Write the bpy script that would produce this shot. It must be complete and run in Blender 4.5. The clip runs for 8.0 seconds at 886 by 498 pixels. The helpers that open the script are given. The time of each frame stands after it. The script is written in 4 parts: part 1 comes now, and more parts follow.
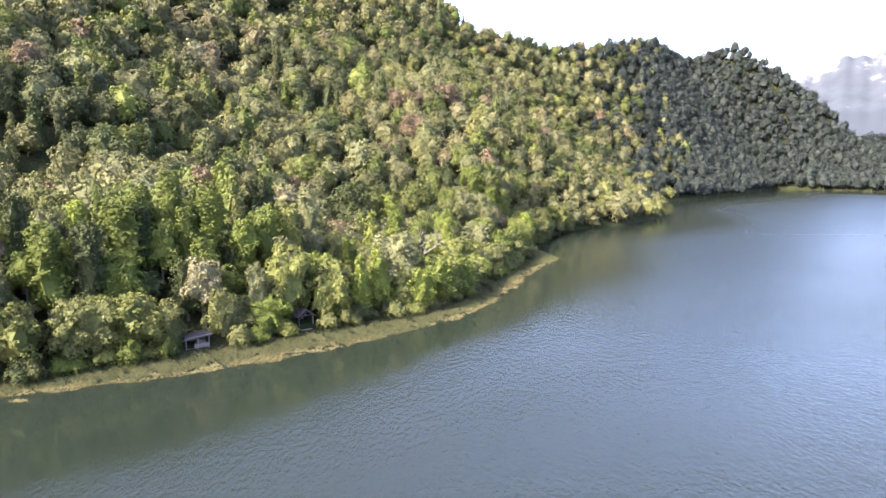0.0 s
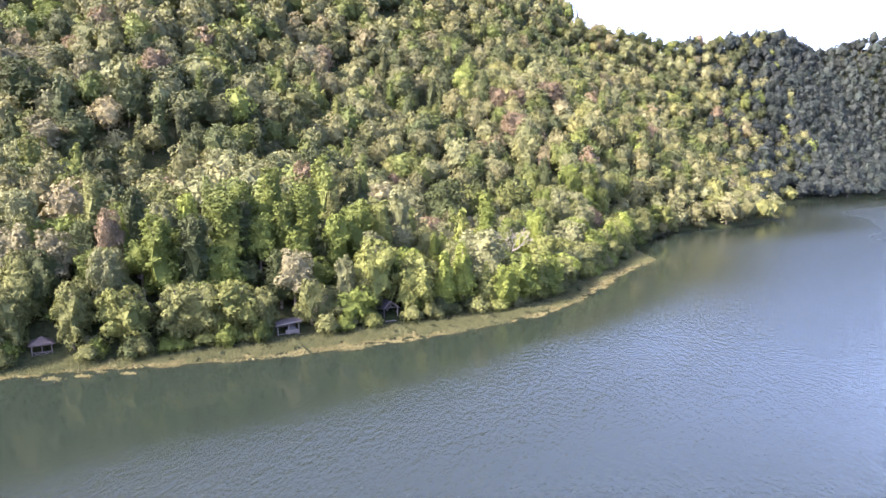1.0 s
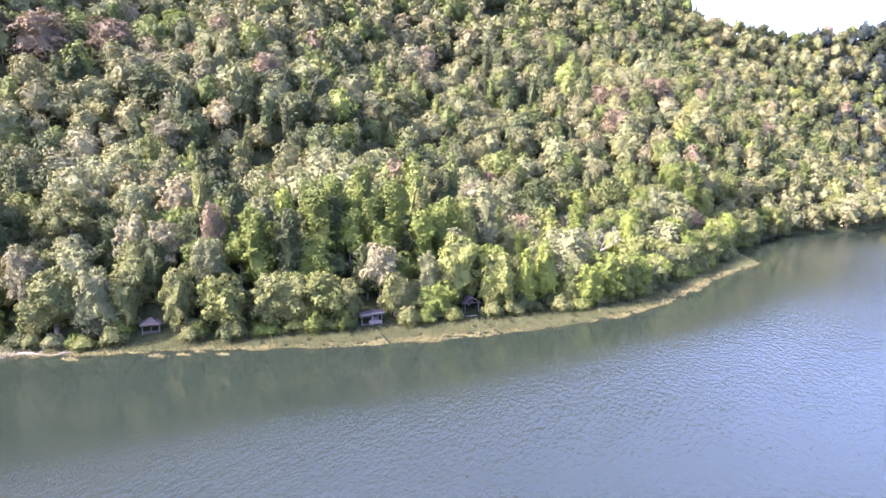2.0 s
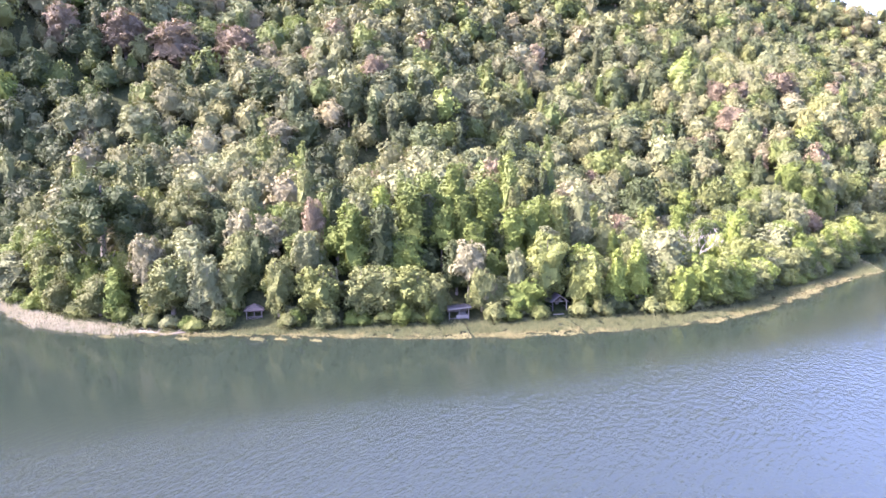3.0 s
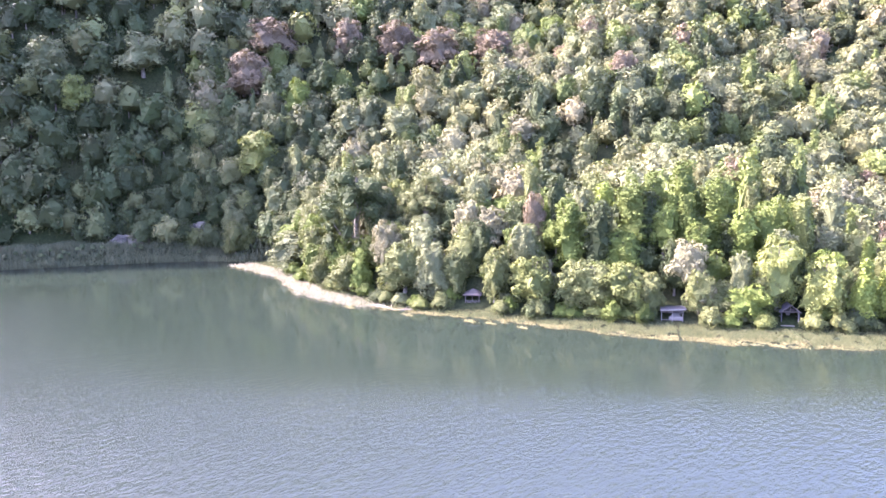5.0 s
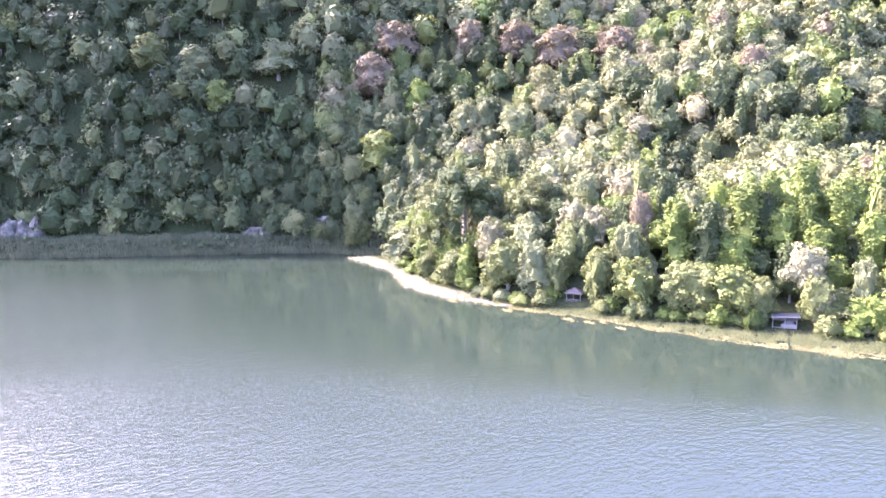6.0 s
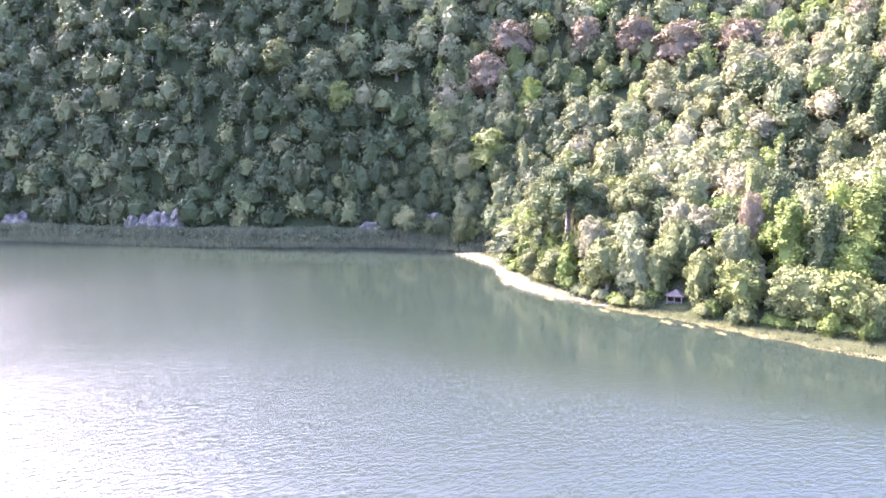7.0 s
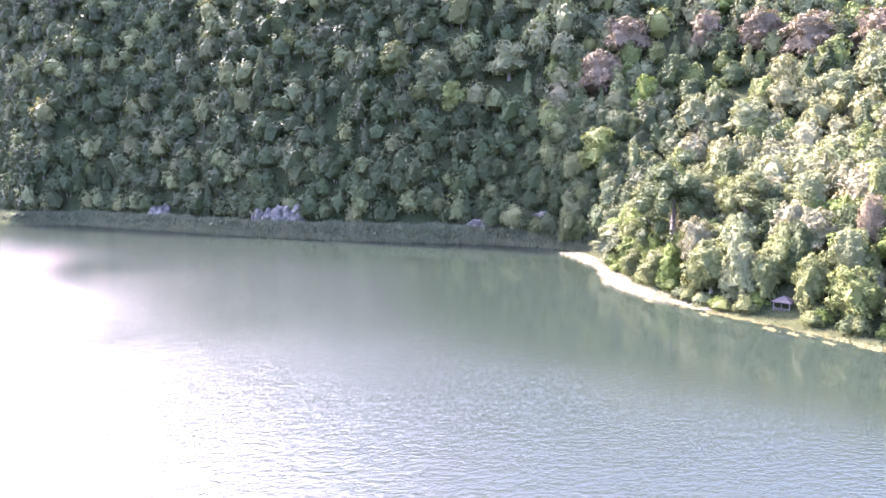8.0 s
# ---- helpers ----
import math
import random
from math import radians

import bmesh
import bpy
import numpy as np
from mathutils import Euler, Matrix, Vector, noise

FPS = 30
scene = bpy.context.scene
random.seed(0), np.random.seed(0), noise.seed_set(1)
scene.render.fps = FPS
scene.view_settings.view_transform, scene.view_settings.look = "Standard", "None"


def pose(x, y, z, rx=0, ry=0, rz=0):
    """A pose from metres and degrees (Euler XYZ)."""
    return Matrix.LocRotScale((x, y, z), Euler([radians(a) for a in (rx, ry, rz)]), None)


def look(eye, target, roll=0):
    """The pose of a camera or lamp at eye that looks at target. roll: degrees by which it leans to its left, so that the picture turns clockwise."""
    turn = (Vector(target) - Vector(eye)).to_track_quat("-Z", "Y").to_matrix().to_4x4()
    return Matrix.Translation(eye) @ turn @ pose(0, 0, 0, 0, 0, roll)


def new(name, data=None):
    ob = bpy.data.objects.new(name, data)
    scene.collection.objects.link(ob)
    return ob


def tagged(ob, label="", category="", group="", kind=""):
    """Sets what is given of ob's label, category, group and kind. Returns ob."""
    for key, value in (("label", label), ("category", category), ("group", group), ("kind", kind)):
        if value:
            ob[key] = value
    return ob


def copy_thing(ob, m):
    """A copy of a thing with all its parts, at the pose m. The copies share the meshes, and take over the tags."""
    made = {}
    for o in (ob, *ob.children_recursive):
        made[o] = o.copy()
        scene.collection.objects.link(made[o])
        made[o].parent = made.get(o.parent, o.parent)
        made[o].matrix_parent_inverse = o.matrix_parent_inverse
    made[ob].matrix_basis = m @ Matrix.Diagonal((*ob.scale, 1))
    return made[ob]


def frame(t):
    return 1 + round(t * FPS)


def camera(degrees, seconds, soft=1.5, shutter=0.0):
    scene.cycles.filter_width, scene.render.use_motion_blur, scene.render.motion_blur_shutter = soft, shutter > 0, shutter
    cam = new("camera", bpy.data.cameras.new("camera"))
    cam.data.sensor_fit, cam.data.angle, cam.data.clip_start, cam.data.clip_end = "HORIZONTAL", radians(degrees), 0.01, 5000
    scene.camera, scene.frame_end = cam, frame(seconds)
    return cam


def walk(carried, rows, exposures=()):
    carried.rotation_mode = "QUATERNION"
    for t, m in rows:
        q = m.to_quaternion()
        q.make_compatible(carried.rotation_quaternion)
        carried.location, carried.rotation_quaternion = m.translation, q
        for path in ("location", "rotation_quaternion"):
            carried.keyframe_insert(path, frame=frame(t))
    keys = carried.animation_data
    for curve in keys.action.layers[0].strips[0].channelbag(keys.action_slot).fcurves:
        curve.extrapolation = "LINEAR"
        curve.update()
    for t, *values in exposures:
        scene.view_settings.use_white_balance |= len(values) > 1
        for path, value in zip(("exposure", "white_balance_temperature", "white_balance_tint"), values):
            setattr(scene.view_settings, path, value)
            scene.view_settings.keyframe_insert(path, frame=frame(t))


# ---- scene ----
cam = camera(63.9, 8.0, soft=1.6)
METRES, EYE, TILT, LEAN, TURN = 46.0, 31.9, -8.9, 0.0, 0.0
ROWS = [
    (0.0, 0.0, 0.0, 0.0, -0.0, -0.0, -0.0),
    (0.5, 0.0594, -0.0243, -0.002, 4.54, -0.12, -0.67),
    (1.0, 0.1215, -0.0446, -0.0028, 9.19, -0.27, -1.32),
    (1.5, 0.1829, -0.0588, -0.0047, 13.79, -0.47, -1.96),
    (3.0, 0.3688, -0.0682, -0.0027, 27.82, -1.39, -3.78),
    (3.5, 0.4299, -0.0587, -0.0018, 33.4, -1.85, -4.44),
    (4.0, 0.4905, -0.042, -0.0015, 38.93, -2.32, -5.03),
    (4.5, 0.5478, -0.0199, -0.0003, 44.5, -2.88, -5.58),
    (6.0, 0.7127, 0.0826, 0.0052, 60.9, -4.73, -6.85),
    (6.5, 0.7563, 0.1246, 0.0073, 66.06, -5.38, -7.18),
    (7.0, 0.7988, 0.1682, 0.0114, 71.21, -6.07, -7.41),
    (7.5, 0.8351, 0.2133, 0.0157, 76.26, -6.76, -7.62),
    (8.0, 0.8727, 0.2605, 0.02, 81.3, -7.46, -7.75),
]
walk(cam, [(t, pose(0, 0, EYE, TILT, LEAN, TURN) @ pose(METRES * x, METRES * y, METRES * z, 90 + pitch, roll, yaw)) for t, x, y, z, yaw, pitch, roll in ROWS],
     [(0.0, 2.92, 5850, 30), (1.5, 3.35, 5550, 40), (3.5, 3.85, 5350, 46), (4.5, 4.05, 5350, 47), (6.5, 4.53, 5400, 45), (8.0, 4.5, 5450, 43)])

# ---- world, sun, exposure ----
SUN_YAW, SUN_UP = 119.0, 41.0
SUN_WAY = Vector((-math.sin(radians(SUN_YAW)) * math.cos(radians(SUN_UP)), math.cos(radians(SUN_YAW)) * math.cos(radians(SUN_UP)), math.sin(radians(SUN_UP))))
world = bpy.data.worlds.new("sky")
scene.world = world
world.use_nodes = True
wn = world.node_tree.nodes
sky = wn.new("ShaderNodeTexSky")
sky.sky_type = "NISHITA"
sky.sun_disc = False
sky.sun_elevation, sky.sun_rotation = radians(SUN_UP), radians(-SUN_YAW)
sky.air_density, sky.dust_density, sky.ozone_density = 1.0, 3.6, 0.9
wn["Background"].inputs["Strength"].default_value = 0.135
world.node_tree.links.new(sky.outputs["Color"], wn["Background"].inputs["Color"])
sun_data = bpy.data.lights.new("sun", "SUN")
sun_data.energy, sun_data.angle, sun_data.color = 3.8, radians(0.53), (1.0, 0.90, 0.62)
sun = new("sun", sun_data)
sun.matrix_world = look(SUN_WAY * 300, (0, 0, 0))


# ---- materials ----
def material(name, rough=0.7, metal=0.0, ior=1.45):
    m = bpy.data.materials.new(name)
    m.use_nodes = True
    t = m.node_tree
    b = t.nodes["Principled BSDF"]
    b.inputs["Roughness"].default_value = rough
    b.inputs["Metallic"].default_value = metal
    b.inputs["IOR"].default_value = ior
    return m, t, b


def add(t, kind, **values):
    n = t.nodes.new("ShaderNode" + kind)
    for k, v in values.items():
        n.inputs[k.replace("_", " ")].default_value = v
    return n


def noise_tex(t, scale, detail=4.0, rough=0.6, coords=None):
    n = add(t, "TexNoise", Scale=scale, Detail=detail, Roughness=rough)
    if coords is not None:
        t.links.new(coords, n.inputs["Vector"])
    return n


def ramp(t, src, stops):
    r = t.nodes.new("ShaderNodeValToRGB")
    e = r.color_ramp.elements
    while len(e) < len(stops):
        e.new(0.5)
    for el, (p, c) in zip(e, stops):
        el.position, el.color = p, (*c, 1)
    t.links.new(src, r.inputs["Fac"])
    return r.outputs["Color"]


def mix(t, a, b, fac, mode="MIX"):
    m = t.nodes.new("ShaderNodeMix")
    m.data_type, m.blend_type = "RGBA", mode
    for sock, v in ((m.inputs[0], fac), (m.inputs[6], a), (m.inputs[7], b)):
        if hasattr(v, "is_output"):
            t.links.new(v, sock)
        else:
            sock.default_value = v if isinstance(v, (int, float)) else (*v, 1)
    return m.outputs[2]


def maths(t, op, a, b=0.5):
    m = t.nodes.new("ShaderNodeMath")
    m.operation = op
    for sock, v in ((m.inputs[0], a), (m.inputs[1], b)):
        if hasattr(v, "is_output"):
            t.links.new(v, sock)
        else:
            sock.default_value = v
    return m.outputs[0]


def bump(t, b, height, strength, distance):
    n = add(t, "Bump", Strength=strength, Distance=distance)
    t.links.new(height, n.inputs["Height"])
    t.links.new(n.outputs["Normal"], b.inputs["Normal"])


def place(t):
    return t.nodes.new("ShaderNodeNewGeometry").outputs["Position"]


def foliage(name, low, high, per_tree=True, through_light=0.18):
    """Leaves between two colours; per_tree: the tree's own shade, else the shade stored with the crowns."""
    m, t, b = material(name, 0.72)
    geo = t.nodes.new("ShaderNodeNewGeometry")
    spray, leaf = noise_tex(t, 0.7, 3.0, 0.6, geo.outputs["Position"]), noise_tex(t, 4.5, 4.0, 0.75, geo.outputs["Position"])
    fac = maths(t, "ADD", maths(t, "MULTIPLY", geo.outputs["Random Per Island"], 0.34), maths(t, "MULTIPLY", spray.outputs["Fac"], 0.34))
    fac = maths(t, "ADD", fac, maths(t, "MULTIPLY", leaf.outputs["Fac"], 0.5))
    if per_tree:
        info = t.nodes.new("ShaderNodeObjectInfo")
        fac = maths(t, "ADD", fac, maths(t, "SUBTRACT", maths(t, "MULTIPLY", info.outputs["Random"], 0.5), 0.25))
        col = ramp(t, fac, [(0.2, low), (0.95, high)])
    else:
        tint = t.nodes.new("ShaderNodeAttribute")
        tint.attribute_name = "leaf_tint"
        shade = ramp(t, fac, [(0.2, low), (0.95, high)])
        col = mix(t, tint.outputs["Color"], shade, 1.0, "MULTIPLY")
    t.links.new(col, b.inputs["Base Color"])
    b.inputs["Specular IOR Level"].default_value = 0.15
    bump(t, b, leaf.outputs["Fac"], 0.45, 0.15)
    tr = t.nodes.new("ShaderNodeBsdfTranslucent")
    t.links.new(mix(t, col, (1.0, 1.0, 0.6), 1.0, "MULTIPLY"), tr.inputs["Color"])
    ms = add(t, "MixShader", Fac=through_light)
    t.links.new(b.outputs[0], ms.inputs[1])
    t.links.new(tr.outputs[0], ms.inputs[2])
    t.links.new(ms.outputs[0], t.nodes["Material Output"].inputs["Surface"])
    return m


# "deep" holds the far hill's shade as a leaf colour
TINTS = {
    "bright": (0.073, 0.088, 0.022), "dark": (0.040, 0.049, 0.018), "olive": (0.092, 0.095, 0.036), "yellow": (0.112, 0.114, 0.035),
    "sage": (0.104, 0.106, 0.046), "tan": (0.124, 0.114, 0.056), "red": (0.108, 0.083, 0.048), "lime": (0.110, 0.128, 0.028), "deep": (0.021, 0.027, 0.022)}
FRESH = {**TINTS, "bright": (0.072, 0.091, 0.017), "dark": (0.036, 0.046, 0.015), "olive": (0.083, 0.090, 0.029), "yellow": (0.104, 0.116, 0.030), "lime": (0.112, 0.136, 0.024),
         "sage": (0.102, 0.108, 0.046), "tan": (0.126, 0.117, 0.060)}
LEAVES = {k: foliage("leaves_" + k, tuple(v * 0.66 for v in c), tuple(v * 1.24 for v in c)) for k, c in FRESH.items()}
LEAVES["forest"] = foliage("leaves_forest", (0.78, 0.78, 0.78), (1.18, 1.18, 1.16), False)


def bark_material(name, low, high):
    m, t, b = material(name, 0.85)
    n = noise_tex(t, 3.0, 6.0, 0.7, place(t))
    t.links.new(ramp(t, n.outputs["Fac"], [(0.3, low), (0.7, high)]), b.inputs["Base Color"])
    bump(t, b, n.outputs["Fac"], 0.6, 0.05)
    return m


BARK = bark_material("bark", (0.05, 0.04, 0.03), (0.19, 0.16, 0.13))
PALE_BARK = bark_material("pale_bark", (0.09, 0.078, 0.064), (0.19, 0.17, 0.145))


def ground_material():
    m, t, b = material("forest_floor", 0.95)
    b.inputs["Specular IOR Level"].default_value = 0.05
    p = place(t)
    big, fine = noise_tex(t, 0.06, 5, 0.6, p), noise_tex(t, 1.7, 6, 0.7, p)
    c = ramp(t, big.outputs["Fac"], [(0.35, (0.014, 0.021, 0.009)), (0.65, (0.034, 0.037, 0.018))])
    c = mix(t, c, ramp(t, fine.outputs["Fac"], [(0.3, (0.4, 0.42, 0.36)), (0.7, (1.5, 1.4, 1.2))]), 1.0, "MULTIPLY")
    t.links.new(c, b.inputs["Base Color"])
    bump(t, b, fine.outputs["Fac"], 0.8, 0.25)
    return m


def water_material():
    m, t, b = material("lake_water", 0.06, 0.0, 1.333)
    b.inputs["Specular IOR Level"].default_value = 0.30
    p = place(t)
    turn = t.nodes.new("ShaderNodeMapping")
    turn.inputs["Rotation"].default_value = (0, 0, radians(WIND))
    turn.inputs["Scale"].default_value = (1.0, 0.5, 1.0)
    t.links.new(p, turn.inputs["Vector"])
    wave, ripple, gust = noise_tex(t, 1.65, 2.0, 0.5, turn.outputs[0]), noise_tex(t, 4.6, 2.0, 0.6, turn.outputs[0]), noise_tex(t, 0.018, 3, 0.5, p)
    lee = t.nodes.new("ShaderNodeAttribute")
    lee.attribute_name = "open_water"
    strength = maths(t, "MULTIPLY", lee.outputs["Fac"], maths(t, "ADD", maths(t, "MULTIPLY", gust.outputs["Fac"], 1.3), 0.3))
    swell_wave = noise_tex(t, 0.42, 2.0, 0.5, turn.outputs[0])
    h = maths(t, "ADD", wave.outputs["Fac"], maths(t, "MULTIPLY", ripple.outputs["Fac"], 0.4))
    h = maths(t, "ADD", h, maths(t, "MULTIPLY", swell_wave.outputs["Fac"], 0.7))
    h = maths(t, "MULTIPLY", h, strength)
    bump(t, b, h, 1.0, WAVES)
    c = ramp(t, lee.outputs["Fac"], [(0.1, (0.009, 0.013, 0.009)), (0.75, (0.012, 0.016, 0.012))])
    t.links.new(c, b.inputs["Base Color"])
    ruffle = t.nodes.new("ShaderNodeAttribute")
    ruffle.attribute_name = "ruffle"
    t.links.new(ruffle.outputs["Fac"], b.inputs["Roughness"])
    return m


WIND, WAVES = 24.0, 0.145
GROUND, WATER = ground_material(), water_material()


def reed_material(name, low, high):
    m, t, b = material(name, 0.7)
    b.inputs["Specular IOR Level"].default_value = 0.15
    geo = t.nodes.new("ShaderNodeNewGeometry")
    n = noise_tex(t, 0.22, 3, 0.6, geo.outputs["Position"])
    fac = maths(t, "ADD", maths(t, "MULTIPLY", geo.outputs["Random Per Island"], 0.5), maths(t, "MULTIPLY", n.outputs["Fac"], 0.6))
    col = ramp(t, fac, [(0.25, low), (0.8, high)])
    t.links.new(col, b.inputs["Base Color"])
    tr = t.nodes.new("ShaderNodeBsdfTranslucent")
    t.links.new(col, tr.inputs["Color"])
    ms = add(t, "MixShader", Fac=0.35)
    t.links.new(b.outputs[0], ms.inputs[1])
    t.links.new(tr.outputs[0], ms.inputs[2])
    t.links.new(ms.outputs[0], t.nodes["Material Output"].inputs["Surface"])
    return m


REED = reed_material("reed_green", (0.054, 0.064, 0.025), (0.118, 0.119, 0.054))
MAT_WEED = reed_material("floating_weed", (0.092, 0.084, 0.034), (0.165, 0.146, 0.064))
PALE_REED = reed_material("pale_reed", (0.135, 0.124, 0.078), (0.29, 0.265, 0.185))
TALL_REED = reed_material("tall_reed", (0.048, 0.057, 0.030), (0.110, 0.114, 0.062))

# ---- plan of the lake and its hills ----
# foot of the grassy bank round the bay, then of the shore forest from the point to the far shore
BAY = np.array([(-620, -420), (-430, -260), (-300, -150), (-264, -118), (-257, -88), (-235, -60), (-210, -27), (-193, -3), (-182, 17), (-172, 37), (-163, 55), (-154, 69)], float)
SHORE = np.array([(-139, 82), (-109, 76.5), (-82, 77.5), (-71, 82), (-59, 88.5), (-51, 95.3), (-40, 102.3), (-24, 114), (-10, 124), (2, 135), (6, 151), (12.5, 165), (20, 184),
                  (25, 214), (43, 246), (65, 260), (83, 279), (90, 296), (88, 325), (110, 357), (142, 384), (168, 403), (208, 446), (262, 428), (330, 415), (460, 400), (900, 420)], float)
EDGE = np.vstack([BAY, SHORE])
# open water's border, outside the reeds
WATERLINE = np.array([(-141, 70), (-130, 71), (-119, 72), (-110, 69.5), (-100, 66.8), (-89, 68.5), (-77, 73), (-68, 77.5), (-49, 86), (-36, 91.5), (-24, 98.5), (-10, 110), (3, 123),
                      (10, 136), (16, 150), (20, 163), (31, 187), (27, 205)], float)
# crest of the hills: place and height
CREST = np.array([(-800, -460, 190), (-425, -180, 190), (-350, -50, 172), (-272, 70, 150), (-235, 150, 132), (-190, 250, 118), (-130, 312, 111), (-60, 352, 103), (10, 402, 87),
                  (66, 447, 80), (138, 503, 94), (176, 528, 83), (210, 522, 94), (240, 508, 69), (262, 492, 45), (278, 482, 28), (340, 490, 24), (900, 560, 20)], float)


def seg_dist(p, line):
    """For each point: its distance to a line of points and how far along it (index and part) the nearest place is."""
    best, where = np.full(len(p), 1e9), np.zeros(len(p))
    for i in range(len(line) - 1):
        a, d = line[i, :2], line[i + 1, :2] - line[i, :2]
        u = np.clip(((p - a) @ d) / (d @ d), 0, 1)
        r = np.hypot(*(p - a - u[:, None] * d).T)
        k = r < best
        best[k], where[k] = r[k], (i + u)[k]
    return best, where


def within(p, poly):
    """Which points lie inside a polygon."""
    inside = np.zeros(len(p), bool)
    x, y = p[:, 0], p[:, 1]
    for (x0, y0), (x1, y1) in zip(poly, np.roll(poly, -1, 0)):
        cross = (y0 > y) != (y1 > y)
        inside ^= cross & (x < (x1 - x0) * (y - y0) / (y1 - y0 + 1e-12) + x0)
    return inside


# hollows and knolls: place, height, reach
KNOLLS = ((-108, 128, -11, 34), (-70, 188, -6, 50), (5, 272, 13, 40), (-170, 87, -4, 22), (-34, 172, -5, 30), (-83, 139, -8, 20), (-154, 180, -12, 28), (8, 222, 7, 16))
BACK = (130, -55)  # height and place of the hill behind the crest
LAND = np.vstack([EDGE, [(6000, 900), (6000, 6000), (-6000, 6000), (-6000, -420)]])
SLOPES = np.vstack([EDGE, CREST[::-1, :2]])
STRAND = np.vstack([WATERLINE, SHORE[0:14][::-1]])


def swell(x, y):
    """Smooth unevenness of the hills, about -1 to 1."""
    return (np.sin(x * 0.047 + 1.3 * np.sin(y * 0.021)) * np.sin(y * 0.041 + 1.7 + 1.1 * np.sin(x * 0.027)) * 0.6
            + np.sin(x * 0.11 + y * 0.05 + 0.7) * np.sin(y * 0.093 - x * 0.04) * 0.4)


def terrain(p):
    """Height of the ground, and the distance inland (minus: out in the lake)."""
    ds, _ = seg_dist(p, EDGE)
    dr, at = seg_dist(p, CREST)
    land = within(p, LAND)
    top = np.interp(at, np.arange(len(CREST)), CREST[:, 2])
    bay = np.clip((-138 - p[:, 0]) / 12, 0, 1) * np.clip((88 - p[:, 1]) / 22, 0, 1)
    back = np.maximum(ds - 9 * bay, 0)  # the slope begins behind the bank
    u = back / (back + dr + 1e-6)
    steep = np.interp(at, [0, 3, 5.5], [0.74, 0.74, 1.22])
    z = 0.5 + (top - 0.5) * u ** steep + swell(p[:, 0], p[:, 1]) * np.clip(back / 14, 0, 3.2)
    z = np.maximum(z, bay * np.clip(0.3 + 1.25 * ds, 0, 3.5))
    z += BACK[0] * np.exp(-(((p[:, 0] - BACK[1]) / 95) ** 2 + ((p[:, 1] - 640) / 110) ** 2))
    for kx, ky, kh, kr in KNOLLS:
        z += kh * np.exp(-((p[:, 0] - kx) ** 2 + (p[:, 1] - ky) ** 2) / kr ** 2) * np.clip(ds / 10, 0, 1)
    far = np.clip((np.hypot(p[:, 0], p[:, 1]) - 900) / 2500, 0, 1)
    z = np.where(land, z * (1 - far) + 40 * far, np.maximum(0.5 - ds * np.where((p[:, 0] > 28) | (p[:, 0] < -143), 0.6, 0.12), -6))
    return z, np.where(land, ds, -ds)


def ground_z(x, y):
    return float(terrain(np.array([(x, y)], float))[0][0])


def mesh_of(name, verts, faces, mat, tint=None, normals=None):
    """A mesh from arrays of corners and of triangles or quads."""
    me = bpy.data.meshes.new(name)
    n = faces.shape[1]
    me.vertices.add(len(verts))
    me.vertices.foreach_set("co", np.ascontiguousarray(verts, np.float32).ravel())
    me.loops.add(faces.size)
    me.loops.foreach_set("vertex_index", np.ascontiguousarray(faces, np.int32).ravel())
    me.polygons.add(len(faces))
    me.polygons.foreach_set("loop_start", np.arange(0, faces.size, n, dtype=np.int32))
    me.polygons.foreach_set("use_smooth", np.zeros(len(faces), bool))
    me.update(calc_edges=True)
    me.materials.append(mat)
    if tint is not None:
        a = me.attributes.new("leaf_tint", "FLOAT_COLOR", "POINT")
        a.data.foreach_set("color", np.ascontiguousarray(tint, np.float32).ravel())
    if normals is not None:  # leaves take the light of the bough that they clad
        a = me.attributes.new("custom_normal", "FLOAT_VECTOR", "POINT")
        a.data.foreach_set("vector", np.ascontiguousarray(normals, np.float32).ravel())
        me.update()
    return me


def smooth(me):
    me.polygons.foreach_set("use_smooth", np.ones(len(me.polygons), bool))
    return me


def grid(xs, ys):
    gx, gy = np.meshgrid(xs, ys)
    p = np.column_stack([gx.ravel(), gy.ravel()])
    w, h = len(xs), len(ys)
    i = (np.arange(h - 1)[:, None] * w + np.arange(w - 1)).ravel()
    return p, np.column_stack([i, i + 1, i + w + 1, i + w])


def spaced(lo, hi, step):
    far = [300, 800, 1800, 4000]
    return np.array([lo - f for f in far[::-1]] + list(np.arange(lo, hi + 0.1, step)) + [hi + f for f in far])


p, quads = grid(spaced(-440, 460, 5.0), spaced(-260, 700, 5.0))
z, inland = terrain(p)
ground = new("ground", smooth(mesh_of("ground", np.column_stack([p, z]), quads, GROUND)))
tagged(ground, "dark leaf-littered forest floor on steep lakeside hills", "ground", kind="structure")

p, quads = grid(spaced(-440, 460, 6.0), spaced(-260, 500, 6.0))
off, _ = seg_dist(p, WATERLINE)
off2, _ = seg_dist(p, EDGE)
calm = np.interp(p[:, 0], [-180, -95, -60, -30, 0, 40], [46, 44, 34, 14, 4, 3]) * np.interp(p[:, 1], [-20, 66], [0.15, 1])  # sheltered from the wind
me = smooth(mesh_of("water", np.column_stack([p, np.zeros(len(p))]), quads, WATER))
lee = me.attributes.new("open_water", "FLOAT", "POINT")
lee.data.foreach_set("value", np.clip((np.minimum(off, off2) - calm) / 30, 0.05 + 0.5 * np.clip((np.interp(p[:, 0], [-240, -176, -134, -102, -68, -30], [-62, -16, 12, 26, 42, 60]) + 6 - p[:, 1]) / 16, 0, 1), 1) * np.interp(p[:, 1], [110, 260], [1, 0.8]).astype(np.float32))
